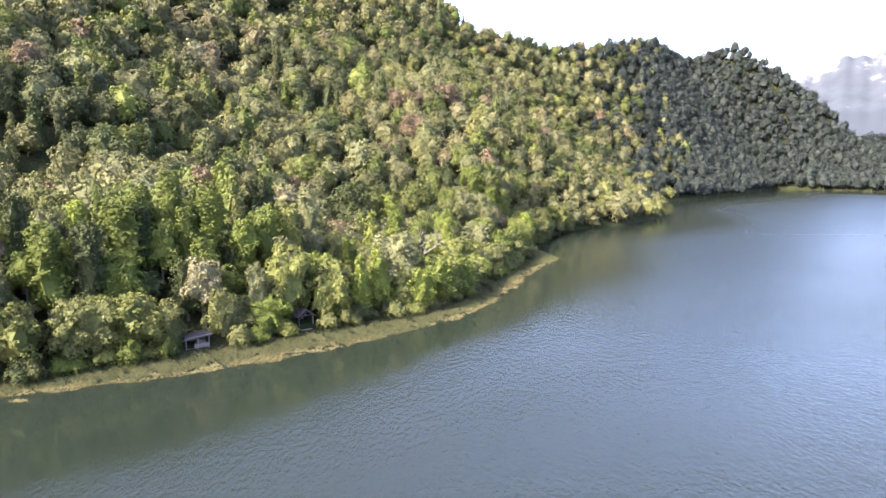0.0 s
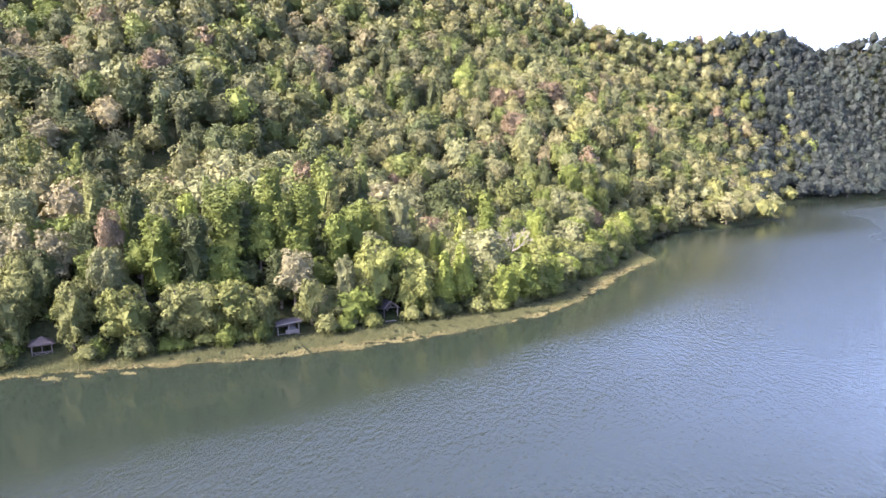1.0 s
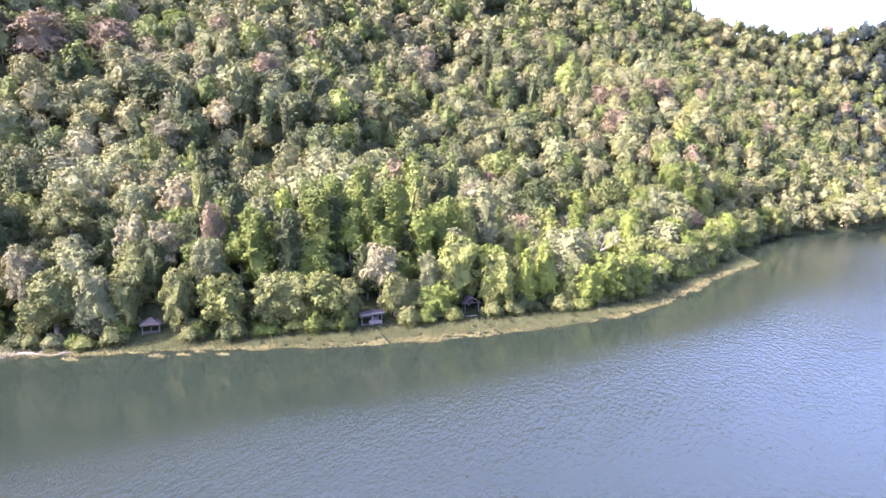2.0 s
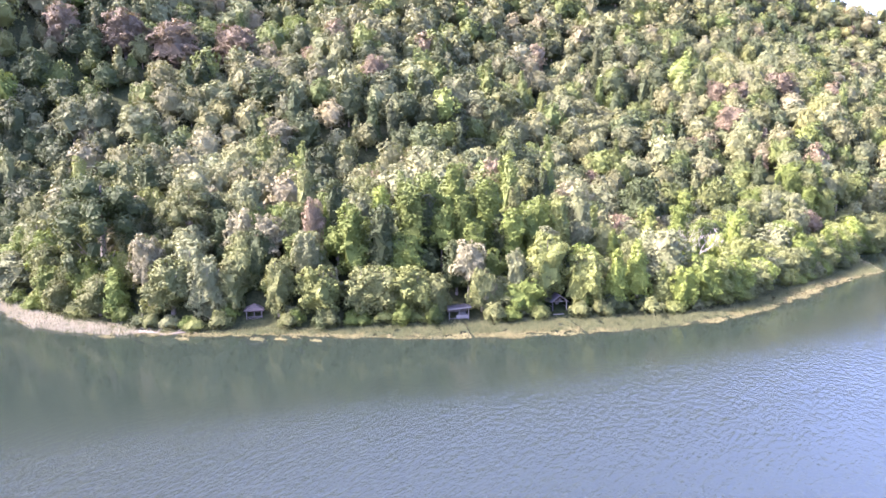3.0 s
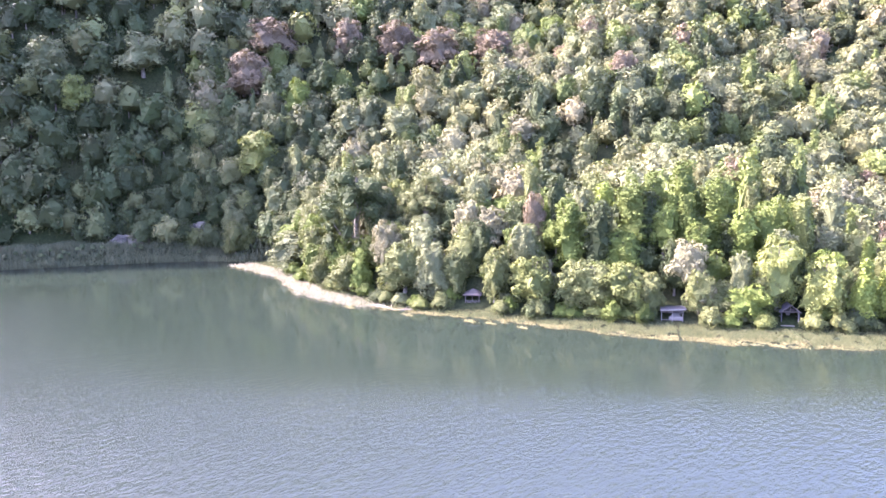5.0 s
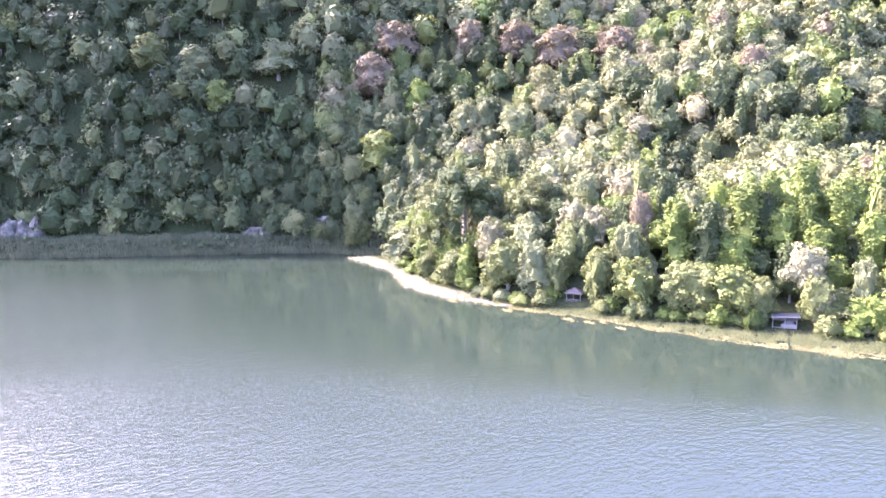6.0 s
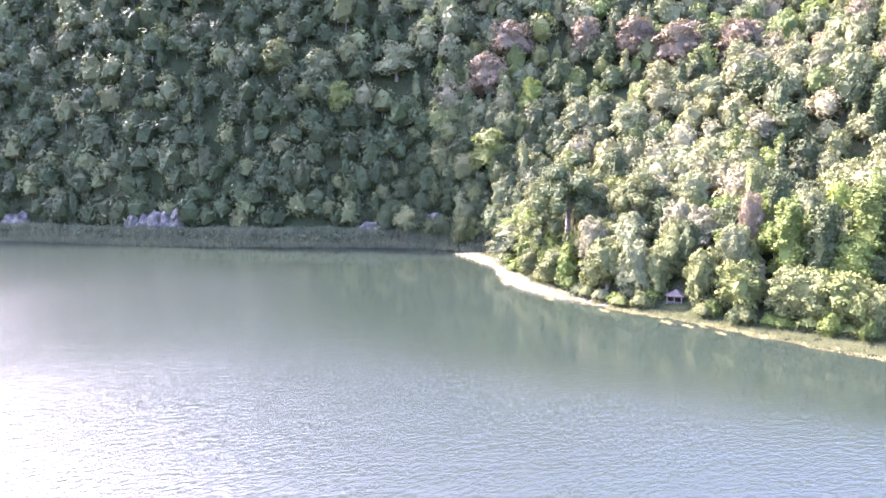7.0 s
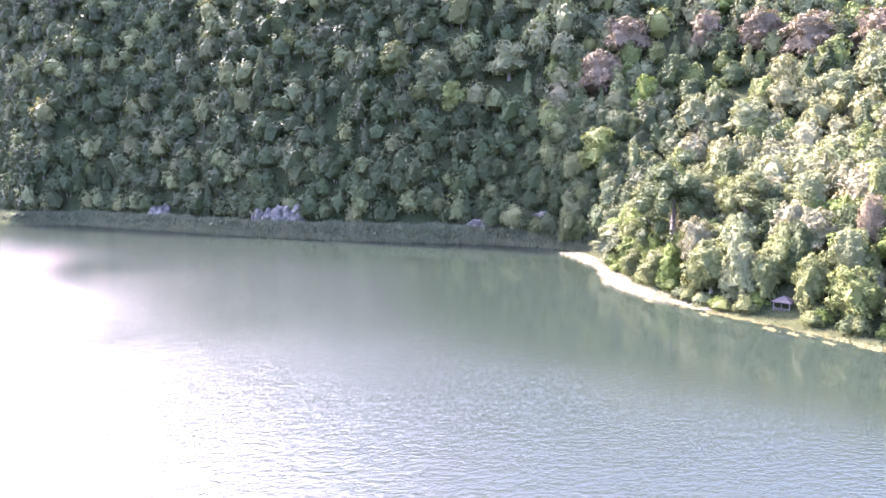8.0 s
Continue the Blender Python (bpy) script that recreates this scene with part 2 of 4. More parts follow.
ruffle = me.attributes.new("ruffle", "FLOAT", "POINT")  # small waves, too fine to tell apart, out on the open lake
ruffle.data.foreach_set("value", (0.06 + 0.30 * np.clip((p[:, 1] - 115) / 170, 0, 1) * np.clip((off2 - 12) / 30, 0, 1)).astype(np.float32))
water = tagged(new("water", me), "rippled blue-green lake water reflecting forest and sky", "water", kind="structure")

# ---- trees ----
rng = np.random.default_rng(7)


def ball(bumps=0.18, fine=1):
    """A lumpy ball of unit radius: corners and triangles."""
    bm = bmesh.new()
    bmesh.ops.create_icosphere(bm, subdivisions=fine, radius=1)
    v = np.array([c.co[:] for c in bm.verts])
    f = np.array([[c.index for c in t.verts] for t in bm.faces])
    bm.free()
    return v * (1 + bumps * rng.uniform(-1, 1, (len(v), 1))), f


def unit(v):
    return v / (np.linalg.norm(v, axis=1, keepdims=True) + 1e-9)


def leaf_cards(c, n, length, width):
    """Small pointed leaf sprays at places c, facing n."""
    k = len(c)
    u = unit(np.cross(n, rng.normal(size=(k, 3))))
    w = np.cross(n, u)
    s = rng.uniform(0.65, 1.35, (k, 1))
    u, w = u * length * s, w * width * s
    bend = n * length * rng.uniform(-0.2, 0.2, (k, 1))
    v = np.stack([c - u * 0.5 + w * 0.5, c - u * 0.5 - w * 0.5, c + u * 0.6 + bend], 1).reshape(-1, 3)
    return v, np.arange(3 * k).reshape(-1, 3)


def domes_for(shape):
    """Centres and half-sizes of the leafy domes that make up a crown; also its height and width."""
    def ring(count, off, z, wide, tall):
        a = np.arange(count) * 6.283 / count + rng.uniform(0, 6.28)
        o = off * rng.uniform(0.75, 1.2, count)
        return [((o[i] * math.cos(a[i]), o[i] * math.sin(a[i]), z * rng.uniform(0.85, 1.15)), (wide * rng.uniform(0.8, 1.2), wide * rng.uniform(0.8, 1.2), tall * rng.uniform(0.8, 1.2))) for i in range(count)]

    def tufts(count, low, high, belly, small, large):
        """Uneven boughs all round: offset belly at the widest, sizes from small to large."""
        out = []
        for i in range(count):
            u = (i + rng.uniform(0.1, 0.9)) / count
            a, z = i * 2.4 + rng.uniform(-0.5, 0.5), low + (high - low) * u
            o = belly * math.sqrt(max(0.04, 1 - ((u - 0.3) / 0.75) ** 2)) * rng.uniform(0.7, 1.25)
            g = rng.uniform(small, large)
            out.append(((o * math.cos(a) * w, o * math.sin(a) * w, z * h), (g * w * rng.uniform(0.85, 1.2), g * w * rng.uniform(0.85, 1.2), g * w * rng.uniform(0.65, 0.95))))
        return out

    if shape == "full":
        h, w = 8.0, 6.8
        d = [((0, 0, 0.42 * h), (0.28 * w, 0.28 * w, 0.36 * h))] + tufts(30, 0.10, 0.90, 0.36, 0.09, 0.17)
    elif shape == "crown":  # a plain dome, for the woods further off
        h, w = 8.0, 7.4
        d = [((0, 0, 0.52 * h), (0.33 * w, 0.33 * w, 0.40 * h))] + tufts(19, 0.22, 0.92, 0.34, 0.10, 0.19)
    elif shape == "round":
        h, w = 10.0, 7.0
        d = [((0, 0, 0.60 * h), (0.32 * w, 0.32 * w, 0.28 * h))] + tufts(26, 0.34, 0.92, 0.38, 0.09, 0.17)
    elif shape == "column":
        h, w = 13.0, 4.2
        d = [((0, 0, 0.5 * h), (0.27 * w, 0.27 * w, 0.46 * h))] + tufts(34, 0.06, 0.96, 0.30, 0.12, 0.23)
    elif shape == "cone":
        h, w = 9.5, 4.6
        d = [x for k, (z, g) in enumerate(((0.2, 0.33), (0.38, 0.30), (0.56, 0.24), (0.72, 0.18))) for x in ring(3 - k // 2, 0.5 * g * w, z * h, g * w * 0.85, 0.15 * h)] + [((0, 0, 0.84 * h), (0.12 * w, 0.12 * w, 0.15 * h))]
    elif shape == "umbrella":
        h, w = 15.0, 12.5
        d = (ring(9, 0.40 * w, 0.58 * h, 0.13 * w, 0.10 * h) + ring(7, 0.28 * w, 0.74 * h, 0.14 * w, 0.10 * h) + ring(4, 0.14 * w, 0.86 * h, 0.15 * w, 0.10 * h)
             + ring(6, 0.36 * w, 0.36 * h, 0.11 * w, 0.10 * h) + ring(3, 0.1 * w, 0.62 * h, 0.14 * w, 0.12 * h) + ring(5, 0.3 * w, 0.16 * h, 0.12 * w, 0.13 * h))
    else:
        h, w = 4.2, 5.0
        d = [((0, 0, 0.40 * h), (0.34 * w, 0.34 * w, 0.42 * h))] + ring(6, 0.34 * w, 0.3 * h, 0.16 * w, 0.26 * h) + ring(3, 0.14 * w, 0.7 * h, 0.14 * w, 0.2 * h)
    return np.array([x[0] for x in d]), np.array([x[1] for x in d]), h, w


def wobble(n, waves, deep):
    """Uneven relief over directions n: broad boughs and small sprays."""
    out = np.zeros(len(n))
    for k, ph, g in waves:
        out += g * np.cos(n @ k + ph)
    return 1 + deep * out


def open_crown(shape, leaves, length):
    """Corners, triangles and normals of an open crown with gaps: uneven leafy domes clad in small sprays, some standing out past them."""
    c, half, h, w = domes_for(shape)
    vs, fs, ns, n0, waves = [], [], [], 0, []
    for ci, ri in zip(c, half):
        waves.append([(unit(rng.normal(size=(1, 3)))[0] * f, rng.uniform(0, 6.28), g) for f, g in ((3, 0.5), (4, 0.5), (6, 0.45), (8, 0.4), (11, 0.4), (13, 0.35))])
        v, f = ball(0.2, 1)
        vs.append(ci + v * ri * 0.75 * wobble(unit(v), waves[-1], 0.13)[:, None])
        ns.append(unit(unit(v / ri) + 0.5 * rng.normal(size=v.shape)))
        fs.append(f + n0)
        n0 += len(v)
    area = (half ** 1.6).prod(1) ** (2 / 4.8)
    k = rng.choice(len(c), leaves, p=area / area.sum())
    n = unit(rng.normal(size=(leaves, 3)) + (0, 0, 0.3))
    out = np.zeros(leaves)
    for i in range(len(c)):
        out[k == i] = wobble(n[k == i], waves[i], 0.16)
    spot = c[k] + n * half[k] * (out * rng.uniform(0.84, 1.05, leaves))[:, None]
    deep = np.linalg.norm((spot[:, None] - c[None]) / half[None], axis=2).min(1)
    keep = deep > 0.66
    m = keep.sum()
    face = unit(unit(n[keep] / half[k[keep]]) + rng.normal(size=(m, 3)) * np.where(rng.random((m, 1)) < 0.35, 1.4, 0.6) + (0, 0, 0.3))
    soft = unit(unit(n[keep] / half[k[keep]]) + 0.35 * unit((spot[keep] - (0, 0, 0.45 * h)) / (w, w, h)) + rng.normal(size=(m, 3)) * 0.22)
    face *= np.where((face * soft).sum(1, keepdims=True) < 0, -1, 1)
    v, f = leaf_cards(spot[keep], face, length, length * 0.8)
    vs.append(v)
    ns.append(np.repeat(soft, 3, axis=0))
    fs.append(f + n0)
    v = np.vstack(vs)
    v[:, 2] = np.maximum(v[:, 2], 0.05)
    return v, np.vstack(fs), np.vstack(ns), h, w


def reach(mid, d, c, half):
    """How far each way d from mid runs before it leaves the boughs."""
    p0, d0 = ((mid - c) / half)[None], d[:, None] / half[None]
    a, b, q = (d0 * d0).sum(2), (p0 * d0).sum(2), (p0 * p0).sum(2) - 1
    disc = b * b - a * q
    return np.where(disc > 0, (-b + np.sqrt(np.maximum(disc, 0))) / a, 0).max(1)


def crown_arrays(shape, leaves, length, fine):
    """Corners, triangles and normals of one closed crown: boughs swelling out of one mass, all clad in leaf sprays."""
    c, half, h, w = domes_for(shape)
    mid = np.array((0, 0, 0.5 * h))
    v, f = ball(0.0, 4)
    d = unit(v * (w, w, h))
    v = mid + d * np.maximum(reach(mid, d, c, half), 0.12 * w)[:, None]
    e = np.cross(v[f[:, 1]] - v[f[:, 0]], v[f[:, 2]] - v[f[:, 0]])
    n = np.zeros_like(v)
    for k in range(3):
        np.add.at(n, f[:, k], e)
    n = unit(unit(n) + 0.35 * unit((v - mid) / (w, w, h)))
    area = np.linalg.norm(e, axis=1) * (0.45 + 0.55 * (e[:, 2] > 0))
    k = rng.choice(len(f), leaves, p=area / area.sum())
    bary = rng.dirichlet((1, 1, 1), leaves)
    spot, out = np.einsum("ij,ijk->ik", bary, v[f[k]]), unit(np.einsum("ij,ijk->ik", bary, n[f[k]]))
    spot += out * length * rng.uniform(-0.7, 0.35, (leaves, 1))
    face = unit(out + rng.normal(size=out.shape) * 0.48 + (0, 0, 0.12))
    lv, lf = leaf_cards(spot, face, length, length * 0.75)
    soft = unit(out + rng.normal(size=out.shape) * 0.15)
    v, f = ball(0.0, fine)
    d = unit(v * (w, w, h))
    v = mid + d * (np.maximum(reach(mid, d, c, half), 0.12 * w) * rng.uniform(0.77, 0.92, len(d)))[:, None]
    normals = unit(unit(d / (w, w, h)) + rng.normal(size=v.shape) * 0.3)
    v = np.vstack([v, lv])
    v[:, 2] = np.maximum(v[:, 2], 0.05)
    return v, np.vstack([f, lf + len(d)]), np.vstack([normals, np.repeat(soft, 3, axis=0)]), h, w


def tube(path, radii, sides=6):
    path = np.array(path, float)
    v, f = [], []
    for i, (q, r) in enumerate(zip(path, radii)):
        d = unit((path[min(i + 1, len(path) - 1)] - path[max(i - 1, 0)])[None])[0]
        a = unit(np.cross(d, (0.31, 0.95, 0.1))[None])[0]
        b = np.cross(d, a)
        for s in range(sides):
            g = 2 * math.pi * s / sides
            v.append(q + r * (math.cos(g) * a + math.sin(g) * b))
    for i in range(len(path) - 1):
        for s in range(sides):
            j, k = i * sides + s, i * sides + (s + 1) % sides
            f += [(j, k, k + sides), (j, k + sides, j + sides)]
    return np.array(v), np.array(f)


def joined(parts):
    vs, fs, n = [], [], 0
    for v, f in parts:
        vs.append(v)
        fs.append(f + n)
        n += len(v)
    return np.vstack(vs), np.vstack(fs)


def trunk_arrays(c, h, thick, limbs):
    """A tapered trunk, leaning a little, with limbs out to the boughs."""
    lean = rng.normal(size=2) * 0.03 * h
    line = [(lean[0] * s * s, lean[1] * s * s, s * h * 0.86 - 0.4 * (s == 0)) for s in np.linspace(0, 1, 6)]
    parts = [tube(line, np.linspace(thick * 1.25, thick * 0.25, 6) * np.array((1.3, 1, 1, 1, 1, 1)), 7)]
    for ci in c[:limbs]:
        s = np.clip(ci[2] / h - 0.22, 0.15, 0.7)
        a = np.array((lean[0] * s * s, lean[1] * s * s, s * h * 0.86))
        m = a * 0.5 + ci * 0.5 + (0, 0, -0.05 * h)
        parts.append(tube([a, m, ci], (thick * 0.45, thick * 0.3, thick * 0.1), 5))
    return joined(parts)


WORDS = {"bright": "fresh green", "dark": "dark green", "olive": "olive green", "yellow": "yellowish green", "sage": "pale grey-green", "tan": "pale beige",
         "red": "coppery red-brown", "deep": "shade-darkened green", "lime": "bright lime green"}
SHAPE_WORDS = {"full": "tree leafy down to the ground", "round": "round-crowned tree on the wooded slope", "column": "tall creeper-clad tree behind the shore",
               "cone": "slim pointed tree near the shore", "umbrella": "spreading old tree with open limbs on the point", "shrub": "low bush at the water's edge"}
TEMPLATES = {}


def tree_template(shape, kind, version):
    """One tree with its trunk and crown, built once."""
    key = (shape, kind, version)
    if key not in TEMPLATES:
        if shape == "umbrella":
            v, f, ns, h, w = open_crown(shape, 12000, 0.30)
        else:
            v, f, ns, h, w = crown_arrays(shape, {"full": 2700, "round": 2700, "column": 2500, "cone": 1600, "shrub": 800}[shape], 0.33, {"shrub": 1}.get(shape, 2))
        name = "bush" if shape == "shrub" else "tree"
        root = new(name)
        root.empty_display_size = 0.2
        tagged(root, WORDS[kind] + " " + SHAPE_WORDS[shape], name, "trees of the lake shore")
        c = domes_for(shape)[0][::-1]
        tv, tf = trunk_arrays(c, h, {"shrub": 0.07, "umbrella": 0.45}.get(shape, 0.2), {"umbrella": 14, "shrub": 4}.get(shape, 6))
        trunk = new("trunk", smooth(mesh_of("trunk", tv, tf, BARK)))
        crown = new("crown", mesh_of("crown", v, f, LEAVES[kind], None, ns))
        trunk.parent = crown.parent = root
        TEMPLATES[key] = (root, h, w, [False])
    return TEMPLATES[key]


PLANTED = []


def plant(x, y, height, width, shape, kind, label=""):
    """A tree of that height and width, standing at x, y."""
    root, h, w, used = tree_template(shape, kind, rng.integers(0, 3))
    z0 = ground_z(x, y) - 0.1
    m = Matrix.LocRotScale((x, y, z0), Euler((0, 0, rng.uniform(0, 6.28))), (width / w, width / w, height / h))
    if used[0]:
        ob = copy_thing(root, m)
        ob.scale = m.to_scale()
    else:
        ob, used[0] = root, True
        ob.matrix_basis = m
    if label:
        ob["label"] = label
    PLANTED.append((x, y, width if shape != "umbrella" else 7))
    return ob


# trees that stand out
plant(-100, 82, 21, 16.5, "umbrella", "dark", "spreading old dark green tree with open limbs on the point")
plant(-86, 90, 15, 12, "umbrella", "olive")
plant(-173.9, 94.1, 14.8, 14.2, "full", "red", "faded coppery tree among green ones on the slope")
plant(-157.2, 135.9, 13.7, 14.1, "full", "red", "faded coppery tree among green ones on the slope")
plant(-146.7, 143.7, 14.9, 17.5, "full", "red", "faded coppery tree among green ones on the slope")
plant(-137.8, 158.2, 14.0, 14.8, "full", "red", "faded coppery tree among green ones on the slope")
plant(-168.0, 125.1, 12.9, 11.3, "full", "red", "faded coppery tree among green ones on the slope")
plant(-95.6, 168.3, 12.0, 9.6, "full", "red", "faded coppery tree among green ones on the slope")
plant(-17.1, 256.1, 9.9, 8.8, "full", "red", "faded coppery tree among green ones on the slope")
plant(-10.2, 260.6, 9.8, 9.7, "full", "red", "faded coppery tree among green ones on the slope")
plant(0.6, 277.9, 10.9, 14.8, "full", "red", "faded coppery tree among green ones on the slope")
plant(-9.4, 240.9, 10.9, 12.5, "full", "red", "faded coppery tree among green ones on the slope")
plant(-47.9, 141.7, 11.9, 5.8, "full", "red", "faded coppery tree among green ones on the slope")
plant(-64.3, 99.1, 12.9, 4.8, "round", "red", "faded coppery tree among green ones on the slope")
plant(-157.0, 87.5, 12.7, 12.0, "full", "yellow")
plant(-123.5, 136.1, 10.7, 13.0, "full", "sage")
plant(-113.9, 144.3, 13.9, 12.7, "full", "dark")
plant(-107.1, 131.1, 12.8, 6.2, "cone", "dark")
plant(-103.3, 135.4, 10.7, 11.2, "full", "tan")
plant(-106.1, 97.7, 13.9, 6.1, "column", "dark")
plant(-95.3, 97.1, 10.9, 7.3, "full", "sage")
plant(-131.0, 117.5, 10.7, 11.7, "full", "sage")
plant(-145.3, 109.7, 11.8, 10.5, "full", "sage")
plant(-80.0, 187.5, 10.9, 13.0, "full", "sage")
plant(-70.2, 199.2, 10.9, 13.4, "full", "olive")
plant(-56.7, 214.5, 10.8, 12.1, "full", "sage")
plant(-21.6, 256.0, 14.9, 7.1, "cone", "dark")
plant(-37.1, 166.7, 11.9, 10.5, "full", "tan")
plant(-32.6, 175.3, 11.0, 10.9, "full", "sage")
plant(-14.4, 186.7, 10.9, 8.3, "full", "lime")
plant(-160.7, 102.5, 12.7, 9.7, "full", "bright")
plant(-162.1, 112.5, 11.9, 10.3, "full", "dark")
plant(-131.0, 138.9, 12.9, 8.6, "cone", "dark")
plant(-131.0, 132.6, 12.9, 7.4, "cone", "dark")
plant(-141.1, 113.1, 12.0, 7.9, "full", "sage")
plant(-107.1, 159.9, 10.8, 9.9, "full", "sage")
plant(-60.7, 108.4, 11.8, 7.2, "full", "sage")
plant(-67.0, 143.5, 10.9, 10.8, "full", "sage")
plant(-35.8, 213.8, 10.8, 12.4, "full", "sage")
plant(-37.2, 142.9, 14.0, 7.0, "full", "dark")
plant(1.5, 209.5, 13.7, 6.8, "cone", "dark")
plant(-52.8, 257.1, 9.9, 12.9, "full", "sage")
plant(-136.4, 184.3, 10.9, 11.8, "full", "bright")
plant(-22.5, 177.1, 16.9, 14.4, "full", "dark", "large dark green tree above the lime green grove")
plant(-37.8, 109.1, 11.2, 7.7, "round", "tan", "pale beige round-crowned tree behind the open shelter")
plant(-33.9, 108.5, 5.9, 5.5, "full", "tan", "low pale beige tree beside the open shelter")
plant(-75.2, 91.7, 11.7, 6.6, "round", "tan")
plant(-70.3, 92.9, 11.7, 7.4, "round", "tan")
plant(-45.9, 119.7, 16.9, 6.2, "column", "bright")
plant(-40.1, 121.9, 14.9, 7.1, "column", "bright")
plant(-33.8, 120.5, 13.0, 5.6, "column", "bright")
plant(-31.6, 125.4, 14.0, 7.9, "full", "bright")
plant(-50.2, 109.5, 15.9, 8.0, "column", "bright")
plant(-56.9, 100.4, 14.7, 6.6, "column", "bright")
plant(-52.2, 103.0, 14.8, 6.5, "column", "dark")
plant(-25.8, 116.8, 12.9, 8.6, "full", "yellow", "tall yellowish green tree behind the lakeside shelter")
plant(-19.4, 119.1, 11.0, 8.2, "full", "yellow")
plant(-9.0, 134.7, 13.0, 13.7, "full", "sage", "pale grey-green drooping tree in the lime green grove")
plant(-30.1, 112.5, 11.0, 4.6, "full", "sage")
plant(-14.6, 122.1, 11.0, 6.3, "cone", "lime")
plant(-11.7, 125.6, 11.8, 6.4, "cone", "lime")
plant(-4.1, 128.6, 8.4, 5.9, "full", "lime")
plant(-57.5, 91.2, 9.5, 8.4, "full", "yellow")
plant(-52.0, 96.1, 9.2, 8.3, "full", "olive")
plant(-44.6, 100.4, 9.1, 9.0, "full", "yellow")
plant(-80.0, 79.9, 10.7, 10.2, "full", "olive")
plant(-85.8, 79.8, 12.9, 7.1, "round", "tan")
plant(-63.4, 87.6, 9.6, 5.0, "full", "olive")
plant(-74.1, 82.1, 10.9, 7.1, "full", "sage")
plant(-94.1, 76.1, 8.2, 8.0, "full", "olive")
plant(-104.4, 75.8, 6.7, 6.2, "full", "olive")
plant(-123.9, 79.6, 8.9, 12.0, "full", "sage", "pale grey-green low tree at the tip of the point")
plant(-61.4, 93.0, 11.8, 6.0, "round", "sage")
plant(0.4, 138.6, 7.9, 6.9, "full", "olive")
plant(3.3, 156.1, 10.0, 10.2, "full", "yellow")
plant(7.9, 173.7, 10.0, 12.7, "full", "sage")
plant(-193.2, 69.6, 12.9, 15.4, "full", "sage")
plant(-179.3, 104.2, 12.7, 17.3, "full", "red")
plant(-201.1, 46.5, 12.4, 14.8, "full", "sage")
plant(-193.9, 50.8, 11.1, 11.4, "full", "yellow")
plant(-176.2, 92.9, 13.8, 12.2, "full", "red")
plant(-208.1, 34.0, 12.8, 13.2, "full", "olive")


def placed(kind_list, weights):
    return kind_list[rng.choice(len(kind_list), p=np.array(weights) / sum(weights))]


def choose(x, y, d):
    """Kind of leaves and shape by where the tree stands."""
    if abs((x + 78) * 0.86 + (y - 234) * 0.5) < 4 and abs((y - 234) * 0.86 - (x + 78) * 0.5) < 14:
        return "tan", "full"
    patch = math.sin(x * 0.09 + 2 * math.sin(y * 0.05)) * math.sin(y * 0.08 + 1.0)
    # shade on the far hill, put in as a darker leaf tint
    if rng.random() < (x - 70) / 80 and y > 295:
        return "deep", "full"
    # hollow and bay slope: mostly dark kinds, so leaf colour carries part of the shade
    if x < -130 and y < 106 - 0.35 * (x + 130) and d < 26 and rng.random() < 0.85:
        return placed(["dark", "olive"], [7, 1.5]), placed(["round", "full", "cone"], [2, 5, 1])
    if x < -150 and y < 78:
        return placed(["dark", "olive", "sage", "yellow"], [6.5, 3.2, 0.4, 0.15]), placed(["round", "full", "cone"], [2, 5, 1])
    if d < 8 and x < 30:
        return placed(["yellow", "olive", "sage", "bright", "tan", "lime"], [3.5, 5, 1.2, 3, 0.5, 1.2]), placed(["full", "shrub", "cone"], [6, 2, 1])
    if d < 34 and -78 < x < -30:
        return placed(["bright", "dark", "olive", "lime"], [7, 2, 1, 1]), placed(["column", "round", "full"], [4, 5, 3])
    if d < 30 and -30 <= x < 12 and y < 165:
        return placed(["lime", "yellow", "bright", "sage", "olive"], [4, 3, 3, 2, 2]), placed(["cone", "full", "column"], [4, 4, 2])
    if d < 30 and x <= -78:
        return placed(["olive", "sage", "dark", "tan", "yellow"], [4, 3, 2, 1.5, 1]), placed(["round", "full", "column"], [5, 4, 1])
    if x > 30 and d < 14:
        return placed(["olive", "sage", "yellow", "bright"], [5, 3, 1.2, 1]), "full"
    if patch > 0.25:
        return placed(["bright", "dark", "olive", "lime"], [4, 5, 2, 0.4]), placed(["cone", "column", "round"], [1.2, 0.5, 6])
    return placed(["sage", "olive", "tan", "yellow", "dark", "bright", "red"], [5.5, 6, 0.7, 0.7, 2.4, 1.6, 0.35]), placed(["round", "cone"], [12, 1])


def scatter(step, lo, hi):
    """Uneven standing places, about step apart."""
    xs, ys = np.arange(lo[0], hi[0], step), np.arange(lo[1], hi[1], step * 0.9)
    gx, gy = np.meshgrid(xs, ys)
    gx[1::2] += step * 0.5
    q = np.column_stack([gx.ravel(), gy.ravel()])
    return q + rng.uniform(-0.46, 0.46, q.shape) * step


def free(q, gap=0.42):
    ok = np.ones(len(q), bool)
    for x, y, w in PLANTED:
        ok &= np.hypot(q[:, 0] - x, q[:, 1] - y) > w * gap
    return ok


HUTS = np.array([(-67.5, 86.2), (-37.5, 104.2), (-23.6, 116.3)])


